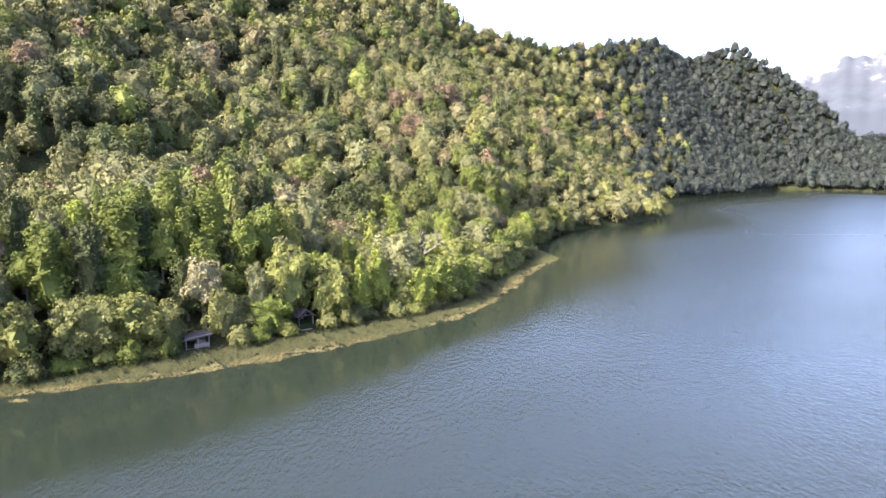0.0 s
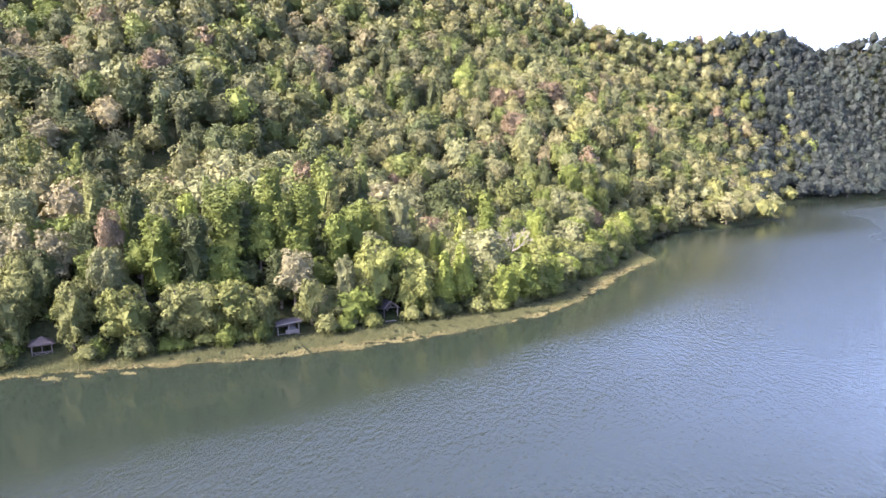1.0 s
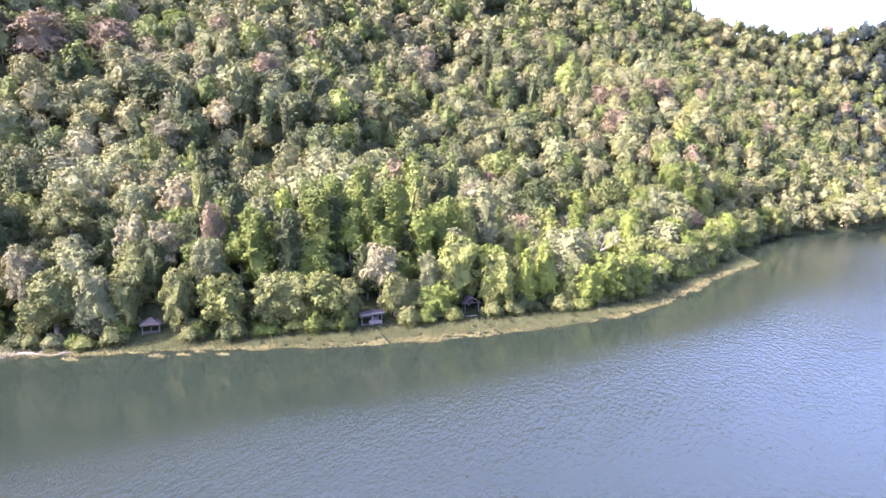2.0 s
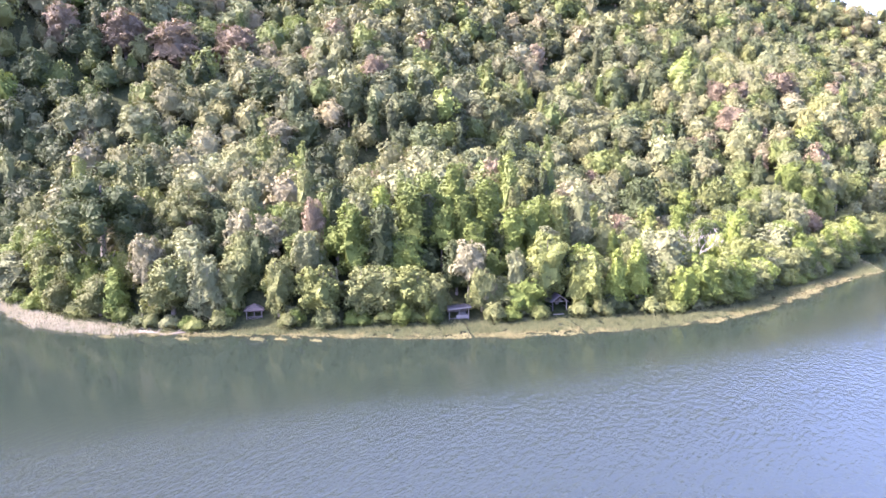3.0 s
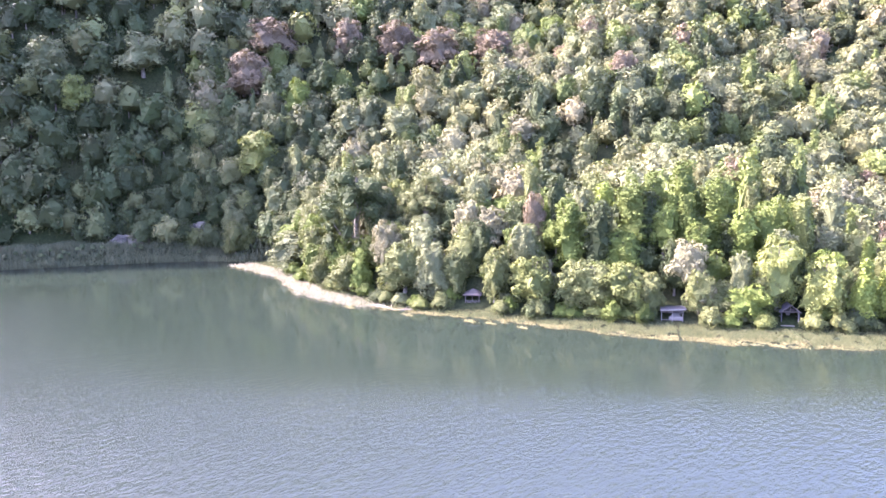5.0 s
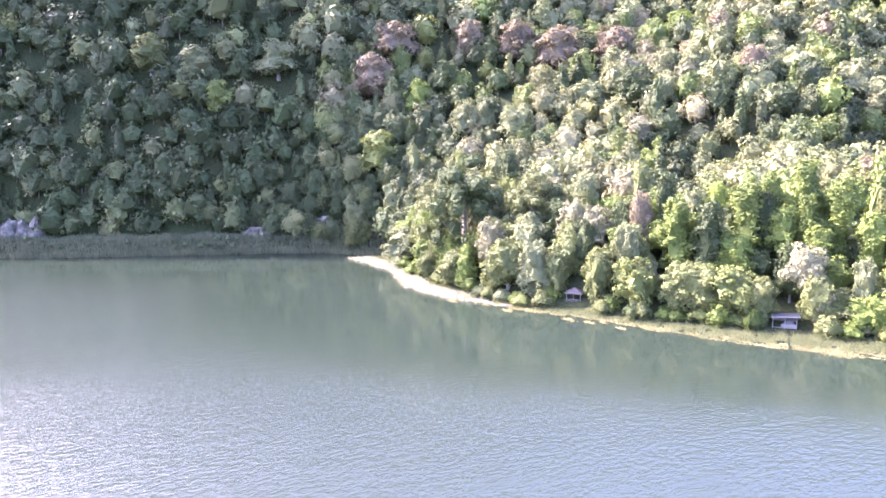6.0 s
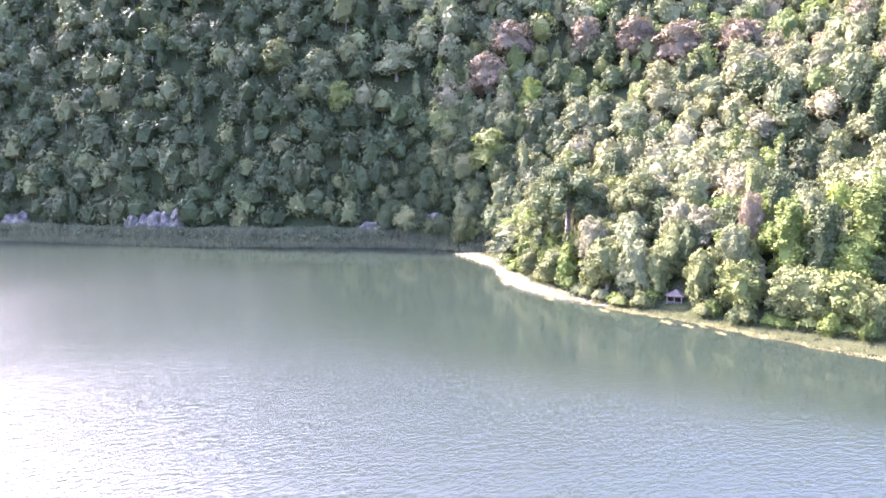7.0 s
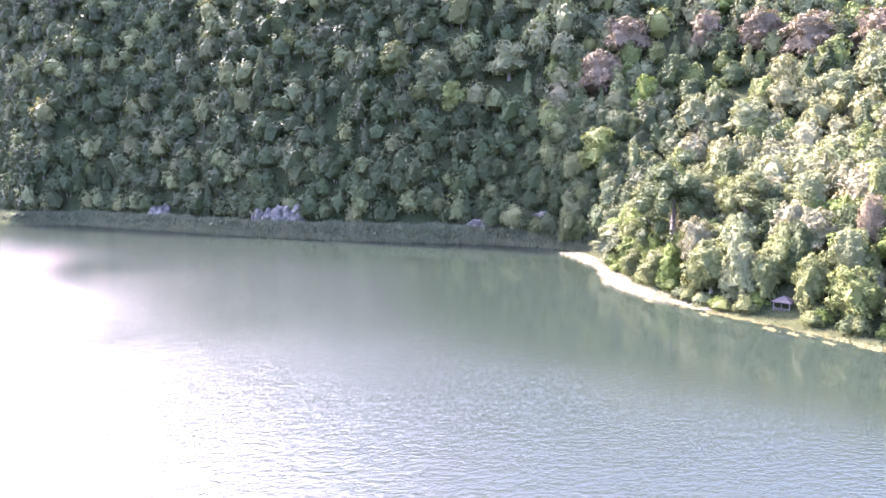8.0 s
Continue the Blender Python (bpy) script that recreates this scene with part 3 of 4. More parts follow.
def open_to_lake(q):
    """Keeps the huts, the rocks and what is before them free."""
    ok = np.ones(len(q), bool)
    for h in HUTS:
        rel = q - h
        out = rel @ (0.50, -0.866)
        ok &= ~((np.hypot(*rel.T) < 3.2) | ((np.abs(rel @ (0.866, 0.50)) < 3.3) & (out > 0) & (out < 10)))
    for x, y, wide in ROCKS:
        rel = q - (x, y)
        out = rel @ (0.88, -0.47)
        ok &= ~((np.abs(rel @ (0.47, 0.88)) < wide * 0.5 + 1) & (out > 0) & (out < 1.5 + 0.4 * wide))
    return ok


ROCKS = ((-172, 56.2, 8.5), (-206, -7, 19), (-242, -53.5, 8), (-164, 72, 4))
for x, y in ((-128, 84.5), (-121, 83), (-133, 90), (-116, 81.5), (-112, 84), (-140, 91), (-126, 92), (-118, 90), (-145, 86)):
    plant(x, y, rng.uniform(7, 11), rng.uniform(6, 8), "full", placed(["olive", "sage", "bright"], [4, 2, 2]))
q = scatter(4.6, (-160, 66), (-112, 96))
for x, y in q[(terrain(q)[1] > 1.2) & free(q, 0.42)]:
    plant(x, y, rng.uniform(6, 10), rng.uniform(5.5, 7.5), "full", placed(["olive", "sage", "dark"], [4, 1.5, 3]))
# trees that shade the huts
for hx, hy in HUTS:
    plant(hx - 3.3, hy - 1.6, 8.0, 5.2, "full", "olive")
    plant(hx + 3.0, hy + 3.4, 8.5, 5.6, "full", "olive")
    plant(hx - 2.6, hy + 4.6, 10.5, 6.0, "full", "dark")
# the front row, leafy to the ground, all along the edge
run = np.concatenate([[0], np.cumsum(np.hypot(*np.diff(SHORE[0:15], axis=0).T))])
for u in np.arange(6, run[-1], 4.3):
    x, y = np.interp(u, run, SHORE[0:15, 0]), np.interp(u, run, SHORE[0:15, 1])
    tx, ty = np.interp(u + 1, run, SHORE[0:15, 0]) - np.interp(u - 1, run, SHORE[0:15, 0]), np.interp(u + 1, run, SHORE[0:15, 1]) - np.interp(u - 1, run, SHORE[0:15, 1])
    g = rng.uniform(-0.6, 2.2) / math.hypot(tx, ty)
    q = np.array([(x - ty * g, y + tx * g)])
    if open_to_lake(q)[0] and free(q, 0.36)[0]:
        kinds, odds = (["yellow", "olive", "bright", "sage", "lime", "dark"], [1.8, 4, 3, 1, 1, 1.6]) if x < -26 else (["lime", "yellow", "bright", "olive", "sage"], [4, 3, 3, 2, 1])
        plant(q[0, 0], q[0, 1], rng.uniform(6.0, 10.5), rng.uniform(5.8, 8.6), placed(["full", "cone"], [9, 1]) if x < -26 else placed(["full", "cone"], [4, 2]), placed(kinds, odds))
ROW = len(PLANTED)
# bushes on the very edge, leaning over the reeds
q = scatter(3.1, (-118, 60), (40, 225))
_, d = terrain(q)
q = q[(d > -2.6) & (d < 1.2) & open_to_lake(q)]
for x, y in q:
    kind = placed(["olive", "yellow", "bright", "dark", "sage"], [4, 2, 3, 2, 1])
    plant(x, y, rng.uniform(2.2, 4.2), rng.uniform(3.4, 5.0), "shrub", kind)
PLANTED = PLANTED[:ROW]
# the shore stand: from the point to the last reeds, up to 20 m inland
q = scatter(4.4, (-125, 60), (40, 225))
_, d = terrain(q)
k = (d > 2.5) & (d < 21) & open_to_lake(q) & free(q, 0.4)
q, d = q[k], d[k]
near = np.argsort(d)[:200]
for (x, y), di in zip(q[near], d[near]):
    kind, shape = choose(x, y, di)
    tall = {"full": 8.6, "shrub": 3.6, "cone": 9, "column": 13, "round": 10.5}[shape] * rng.uniform(0.75, 1.2) * (0.85 if di < 5 and shape == "full" else 1)
    wide = {"full": 6.8, "shrub": 4.6, "cone": 4.6, "column": 5.0, "round": 7.2}[shape] * rng.uniform(0.85, 1.2)
    plant(x, y, tall, wide, shape, kind)
later = np.ones(len(q), bool)
later[near] = False
REST = q[later]


def forest(name, label, q, leaves, length, fine, size=1.0, only="", shade=""):
    """Many trees joined: each a crown of leafy boughs on a stem, turned and sized by chance."""
    stock = {s: [crown_arrays(s, leaves, length, fine) for _ in range(9)] for s in ("crown", "column", "cone", "shrub")}
    z, d = terrain(q)
    vs, fs, ts, ns, n0 = [], [], [], [], 0
    for (x, y), z0, di in zip(q, z, d):
        kind, shape = choose(x, y, di)
        slim = shape in ("column", "cone") and kind in ("bright", "dark", "lime", "olive")
        shape = only or (shape if slim else "crown")
        v, f, nv, h, w = stock[shape][rng.integers(9)]
        a, s, g = rng.uniform(0, 6.28), rng.uniform(0.66, 1.24) * size, rng.uniform(0.85, 1.25)
        g *= s
        c, sn = math.cos(a) * s, math.sin(a) * s
        t = np.column_stack([v[:, 0] * c - v[:, 1] * sn + x, v[:, 0] * sn + v[:, 1] * c + y, v[:, 2] * g + z0 - 0.3])
        nv = unit(np.column_stack([(nv[:, 0] * c - nv[:, 1] * sn) / s ** 2, (nv[:, 0] * sn + nv[:, 1] * c) / s ** 2, nv[:, 2] / g]))
        ns += [nv, np.array([(-0.7, -0.7, 0), (0.7, -0.7, 0), (0, 1, 0), (0, 0, 1)])]
        r = 0.18 * s
        stem = np.array([(x - r, y - r, z0 - 1), (x + r, y - r, z0 - 1), (x, y + r, z0 - 1), (x, y, z0 + h * g * 0.8)])
        vs += [t, stem]
        fs += [f + n0, np.array([(0, 1, 3), (1, 2, 3), (2, 0, 3)]) + n0 + len(t)]
        n0 += len(t) + 4
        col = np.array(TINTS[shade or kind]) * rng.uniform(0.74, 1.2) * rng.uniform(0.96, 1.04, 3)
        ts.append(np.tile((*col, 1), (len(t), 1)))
        ts.append(np.tile((0.12, 0.1, 0.08, 1), (4, 1)))
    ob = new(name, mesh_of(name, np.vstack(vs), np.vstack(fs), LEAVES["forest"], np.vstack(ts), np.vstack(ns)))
    return tagged(ob, label, "forest", kind="stuff")


def stand(step, zone, d_max=1e9):
    """Standing places in one zone of the slopes; thinner where only the treetops of a hill's far top would be."""
    q = scatter(step, (-430, -240), (430, 570))
    z, d = terrain(q)
    dr, _ = seg_dist(q, CREST)
    k = (d > np.where((q[:, 0] < -146) & (q[:, 1] < 80), 8.0, np.where(q[:, 0] > 28, -0.6, 0.5))) & (d < d_max) & (within(q, SLOPES) | (dr < 5) | (d < 0.5)) & free(q, 0.3) & open_to_lake(q)
    k &= q[:, 1] > -8 - 0.49 * (40 - q[:, 0]) - 25
    k &= (z < 60 + 0.235 * np.hypot(q[:, 0] - 20, q[:, 1])) | (rng.random(len(q)) < 0.4)
    q, d = q[k], d[k]
    x, y = q.T
    shore = (d < 21) & (x > -125) & (x < 40) & (y < 225)
    which = np.select([shore, x > 130, d > 110, (x < -175) | ((x < -125) & (y < 50)), (x > 90) | (y > 320) | ((d < 21) & (x > 24))], [0, 1, 2, 3, 4], 5)
    return q[which == zone]


thicket = scatter(3.4, (-184, 58), (-138, 106))  # the steep hollow behind the point
thicket = thicket[(terrain(thicket)[1] > 3.0) & free(thicket, 0.25)]
forest("hillside_forest", "dense mixed evergreen forest on the steep sunny hillside", np.vstack([stand(5.6, 5), REST]), 760, 0.53, 1, 1.04)
forest("bay_forest", "evergreen forest on the steep slope above the bay, leaf kinds picked dark for shade", np.vstack([stand(4.7, 3), stand(4.2, 3, 17)]), 240, 0.76, 1, 1.2)
forest("thicket", "dense thicket in the steep hollow behind the point, leaf kinds picked dark for shade", thicket, 800, 0.46, 2, 0.95)
forest("upper_forest", "mixed forest on the upper hillside", stand(5.8, 2), 320, 0.8, 1, 1.1, "crown")
forest("right_shore_forest", "lake shore forest running down to the water", stand(4.9, 4), 320, 0.68, 1, 0.95, "crown")
forest("far_forest", "distant forest above the lake, the far hill's shade put into its colour", stand(3.6, 1), 90, 0.85, 1, 0.95, "crown")
q = scatter(2.3, (-310, -160), (-108, 96))
d = terrain(q)[1]
q = q[(d > np.where(q[:, 0] < -141, 0.8, 1.2)) & (d < np.where(q[:, 0] < -141, 8.5, 4.2))]
# the forced dark tint stands in for shade lying on the bank
forest("bank_scrub", "low scrub on the grassy bank round the bay, tinted dark in place of shade", q, 60, 0.30, 1, 0.48, "shrub", "dark")
q = scatter(7.5, (-180, 520), (90, 720))
q = q[(np.hypot(q[:, 0] + 55, q[:, 1] - 640) < 125) & ~within(q, SLOPES)]
forest("ridge_forest", "dark forest on the ridge behind the hillside", q, 60, 1.3, 1, 1.15)


# ---- reeds and water weed ----
def blades(q, z, high, wide, lean):
    """Thin bent blades, two triangles each."""
    k = len(q)
    a = rng.uniform(0, 6.28, k)
    side = np.column_stack([np.cos(a), np.sin(a), np.zeros(k)]) * (wide * rng.uniform(0.6, 1.4, k))[:, None]
    tip = np.column_stack([rng.normal(size=(k, 2)) * lean, high * rng.uniform(0.6, 1.25, k)])
    base = np.column_stack([q, z])
    v = np.stack([base - side, base + side, base + tip * (0.45, 0.45, 0.6) + side * 0.8, base + tip], 1).reshape(-1, 3)
    i = np.arange(k)[:, None] * 4
    return v, np.vstack([i + (0, 1, 2), i + (0, 2, 3)])


def patchy(q, size, seed):
    """Uneven patches over the plan, about -1 to 1."""
    g = np.random.default_rng(seed)
    out = np.zeros(len(q))
    for _ in range(9):
        a, f = g.uniform(0, 6.28), g.uniform(0.6, 2.2) * 6.28 / size
        out += np.cos(q @ (f * math.cos(a), f * math.sin(a)) + g.uniform(0, 6.28))
    return out / 3.4


def inside_points(n, lo, hi):
    return rng.uniform(lo, hi, (n, 2))


q = inside_points(1500000, (-146, 58), (34, 210))
q = q[within(q, STRAND)]
off, _ = seg_dist(q, WATERLINE)
fringe = 3.0 + 1.6 * patchy(q, 30, 3) + 0.8 * patchy(q, 6, 4)
for h in HUTS:  # boat channels cut through the reeds
    rel = q - h
    k = (np.abs(rel @ (0.80, 0.60) - 0.6) < 0.3) & (rel @ (0.60, -0.80) > 0)
    q, off, fringe = q[~k], off[~k], fringe[~k]
k = (off > fringe * 0.8 + rng.normal(size=len(q)) * 0.5) & (patchy(q, 5, 7) > -0.75)
pale = (q[:, 0] < -83 + rng.normal(size=len(q)) * 4) & (off < 6) & (off > 0.6 + 0.7 * patchy(q, 5, 9)) & (patchy(q, 3, 10) > -0.75)
s = q[k & ~pale]
v, f = blades(s, np.full(len(s), -0.1), 0.62, 0.02, 0.3)
tagged(new("reed_bed", mesh_of("reed_bed", v, f, REED)), "green reed bed standing in shallow water along the shore", "reeds", kind="stuff")
# paler blades towards the tip of the point
s = q[pale][::2]
v, f = blades(s, np.full(len(s), -0.05), 0.7, 0.04, 0.3)
tagged(new("pale_reeds", mesh_of("pale_reeds", v, f, PALE_REED)), "pale reeds along the tip of the point", "reeds", kind="stuff")
k = ~pale & (off < fringe + rng.normal(size=len(q)) * 0.4) & (patchy(q, 4, 5) + 0.6 * patchy(q, 16, 6) > -0.6) & (off > 0.4 + 0.6 * patchy(q, 7, 8))
s = q[k][::2]
v, f = blades(s, np.full(len(s), 0.0), 0.2, 0.09, 0.4)
tagged(new("water_weed", mesh_of("water_weed", v, f, MAT_WEED)), "yellow floating weed along the outer edge of the reeds", "water weed", kind="stuff")
for wx, wy, wr in ((-61, 79.5, 1.5), (-57.5, 81.2, 1.0), (-72, 74.2, 1.3), (-52, 83.2, 0.9), (-84, 69.5, 1.2)):
    q = rng.normal(size=(110, 2)) * (wr * 0.55, wr * 0.22) + (wx, wy)
    v, f = blades(q, np.full(len(q), 0.0), 0.12, 0.12, 0.3)
    tagged(new("weed_patch", mesh_of("weed_patch", v, f, MAT_WEED)), "small loose patch of floating yellow weed", "water weed", "loose weed patches", "stuff")
q = inside_points(900000, (-310, -160), (-140, 90))
z, d = terrain(q)
k = (d > -1.6) & (d < 8.5)
q, z, d = q[k], z[k], d[k]
high = 1.7 + 0.5 * np.sin(q[:, 0] * 0.33) * np.sin(q[:, 1] * 0.41) + 0.3 * (np.abs(d - 3.6) < 0.8)
v, f = blades(q, np.maximum(z, 0) - 0.1, high, 0.06, 0.35)
tagged(new("bank_grass", mesh_of("bank_grass", v, f, TALL_REED)), "rough grass and reeds on the low bank along the bay", "grass", kind="stuff")


# ---- buildings on the shore ----
def box(x0, y0, z0, x1, y1, z1, edge=0.015):
    """A board or post with eased edges."""
    bm = bmesh.new()
    bmesh.ops.create_cube(bm, size=1)
    for v in bm.verts:
        v.co = ((x0 + x1) / 2 + v.co.x * (x1 - x0), (y0 + y1) / 2 + v.co.y * (y1 - y0), (z0 + z1) / 2 + v.co.z * (z1 - z0))
    if edge:
        bmesh.ops.bevel(bm, geom=bm.edges[:], offset=min(edge, 0.3 * min(x1 - x0, y1 - y0, z1 - z0)), segments=1, affect="EDGES")
    return bm


def bar(a, b, thick):
    """A square bar from a to b."""
    a, b = Vector(a), Vector(b)
    bm = box(-thick / 2, -thick / 2, 0, thick / 2, thick / 2, (b - a).length, 0.01)
    bmesh.ops.transform(bm, matrix=Matrix.Translation(a) @ (b - a).to_track_quat("Z", "Y").to_matrix().to_4x4(), verts=bm.verts)
    return bm


def part(name, bm, mat, parent, label=""):
    me = bpy.data.meshes.new(name)
    bm.to_mesh(me)
    bm.free()
    me.materials.append(mat)
    ob = new(name, me)
    ob.parent = parent
    return tagged(ob, label)


def wood(name, low, high, rough=0.8):
    m, t, b = material(name, rough)
    b.inputs["Specular IOR Level"].default_value = 0.15
    geo = t.nodes.new("ShaderNodeNewGeometry")
    st = t.nodes.new("ShaderNodeMapping")
    st.inputs["Scale"].default_value = (9, 9, 1.2)
    t.links.new(geo.outputs["Position"], st.inputs["Vector"])
    n = noise_tex(t, 1.5, 5, 0.65, st.outputs[0])
    info = t.nodes.new("ShaderNodeObjectInfo")
    fac = maths(t, "ADD", maths(t, "MULTIPLY", n.outputs["Fac"], 0.8), maths(t, "MULTIPLY", info.outputs["Random"], 0.25))
    t.links.new(ramp(t, fac, [(0.3, low), (0.85, high)]), b.inputs["Base Color"])
    bump(t, b, n.outputs["Fac"], 0.4, 0.01)
    return m


GREY_WOOD = wood("weathered_wood", (0.058, 0.050, 0.045), (0.145, 0.128, 0.114))
DARK_WOOD = wood("dark_wood", (0.03, 0.028, 0.03), (0.09, 0.08, 0.085))
PALE_WOOD = wood("pale_wood", (0.10, 0.090, 0.080), (0.19, 0.172, 0.154))
ROOFING = wood("roof_shingle", (0.044, 0.036, 0.031), (0.10, 0.083, 0.071))
SHEET = wood("painted_sheet", (0.046, 0.041, 0.038), (0.095, 0.086, 0.078), 0.7)


def thing(name, x, y, z, turn, label, category):
    ob = new(name)
    ob.empty_display_size = 0.3
    ob.matrix_basis = pose(x, y, z, 0, 0, turn)
    return tagged(ob, label, category)


def gazebo(x, y, z, turn):
    g = thing("gazebo", x, y, z, turn, "weathered grey wooden gazebo with a hipped roof and railings", "gazebo")
    for i in range(9):
        part("deck_board", box(-1.35 + i * 0.3, -1.35, 0.28, -1.07 + i * 0.3, 1.35, 0.33), GREY_WOOD, g)
    for a in (-1.25, 1.25):
        part("floor_beam", box(-1.35, a - 0.07, 0.12, 1.35, a + 0.07, 0.27), DARK_WOOD, g)
        for b in (-1.25, 1.25):
            part("post", box(a - 0.07, b - 0.07, -0.9, a + 0.07, b + 0.07, 2.02), GREY_WOOD, g)
    part("post", box(-0.06, -1.31, 0.33, 0.06, -1.19, 2.02), GREY_WOOD, g)
    for k in range(4):
        turned = Matrix.Rotation(k * math.pi / 2, 4, "Z")
        for nm, bm in (("top_rail", bar((-1.2, -1.25, 1.0), (1.2, -1.25, 1.0), 0.09)), ("bottom_rail", bar((-1.2, -1.25, 0.45), (1.2, -1.25, 0.45), 0.08)),
                       ("brace", bar((-1.15, -1.25, 0.48), (-0.05, -1.25, 0.97), 0.07)), ("brace", bar((-1.15, -1.25, 0.97), (-0.05, -1.25, 0.48), 0.07)),
                       ("brace", bar((0.05, -1.25, 0.48), (1.15, -1.25, 0.97), 0.07)), ("brace", bar((0.05, -1.25, 0.97), (1.15, -1.25, 0.48), 0.07)),
                       ("eaves_beam", box(-1.42, -1.33, 1.92, 1.42, -1.18, 2.06))):
            bmesh.ops.transform(bm, matrix=turned, verts=bm.verts)
            part(nm, bm, GREY_WOOD, g)
    roof = part("roof", hip(1.62, 0.42, 2.02, 0.62, 0.09), ROOFING, g, "shingled hipped roof")
    for i in range(4):  # courses of shingles, each a little proud
        u = i / 4
        part("shingle_course", hip(1.68 - 1.2 * u, 1.42 - 1.2 * u, 2.06 + 0.60 * u, 0.14, 0.03), ROOFING, roof)
    part("roof_cap", hip(0.5, 0.04, 2.66, 0.3, 0.06), ROOFING, roof)
    return g


def hip(r0, r1, z0, rise, thick):
    """A four-sided roof from half-width r0 up to r1, with thick eaves."""
    bm = bmesh.new()
    rings = [[bm.verts.new((sx * r, sy * r, zz)) for sx, sy in ((-1, -1), (1, -1), (1, 1), (-1, 1))] for r, zz in ((r0, z0), (r0, z0 + thick), (r1, z0 + thick + rise))]
    for a, b in zip(rings, rings[1:]):
        for i in range(4):
            bm.faces.new((a[i], a[(i + 1) % 4], b[(i + 1) % 4], b[i]))
    bm.faces.new(rings[0][::-1])
    bm.faces.new(rings[-1])
    return bm


def shelter(x, y, z, turn):
    g = thing("shelter", x, y, z, turn, "small open lakeside shelter with a flat tilted pale roof", "shelter")
    for i in range(12):
        part("floor_board", box(-1.75 + i * 0.292, -1.1, 0.1, -1.47 + i * 0.292, 1.1, 0.15), GREY_WOOD, g)
        part("wall_board", box(-1.75 + i * 0.292, 1.02, 0.15, -1.47 + i * 0.292, 1.06, 1.75 + 0.024 * i), GREY_WOOD, g)
    for px, top in ((-1.7, 1.78), (0.05, 1.92), (1.7, 2.05)):
        for py in (-1.05, 1.12):
            part("post", box(px - 0.06, py - 0.06, -0.8, px + 0.06, py + 0.06, top), PALE_WOOD if py < 0 else GREY_WOOD, g)
    tilt = Matrix.Translation((0.1, 0, 1.98)) @ Matrix.Rotation(radians(-4.6), 4, "Y")
    for nm, bm, mat in (("roof", box(-2.05, -1.45, 0, 2.05, 1.35, 0.06), SHEET), ("fascia", box(-2.07, -1.5, -0.1, 2.07, -1.453, 0.09), PALE_WOOD)):
        bmesh.ops.transform(bm, matrix=tilt, verts=bm.verts)
        part(nm, bm, mat, g)
    for i in range(13):
        bm = bar((-2.0 + i * 0.333, -1.45, 0.07), (-2.0 + i * 0.333, 1.35, 0.07), 0.05)
        bmesh.ops.transform(bm, matrix=tilt, verts=bm.verts)
        part("roof_rib", bm, SHEET, g)
    for i in range(3):
        part("front_board", box(-0.5, -1.1, 0.16 + i * 0.2, 1.7, -1.05, 0.345 + i * 0.2), PALE_WOOD, g, "pale low front boards")
    bm = bmesh.new()
    bmesh.ops.create_icosphere(bm, subdivisions=3, radius=1)
    for v in bm.verts:
        w = 1 + 0.1 * noise.noise(v.co * 2.3)
        v.co = (0.65 + v.co.x * 1.0 * w, -0.35 + v.co.y * 0.5 * w, 0.15 + max(v.co.z, 0) * 1.15 * w)
    heap = new("covered_heap", bpy.data.meshes.new("covered_heap"))
    bm.to_mesh(heap.data)
    bm.free()
    heap.data.materials.append(SHEET)
    smooth(heap.data)
    heap.matrix_basis = g.matrix_basis.copy()
    tagged(heap, "pale sheet-covered heap stored inside the open shelter", "covered heap")
    return g


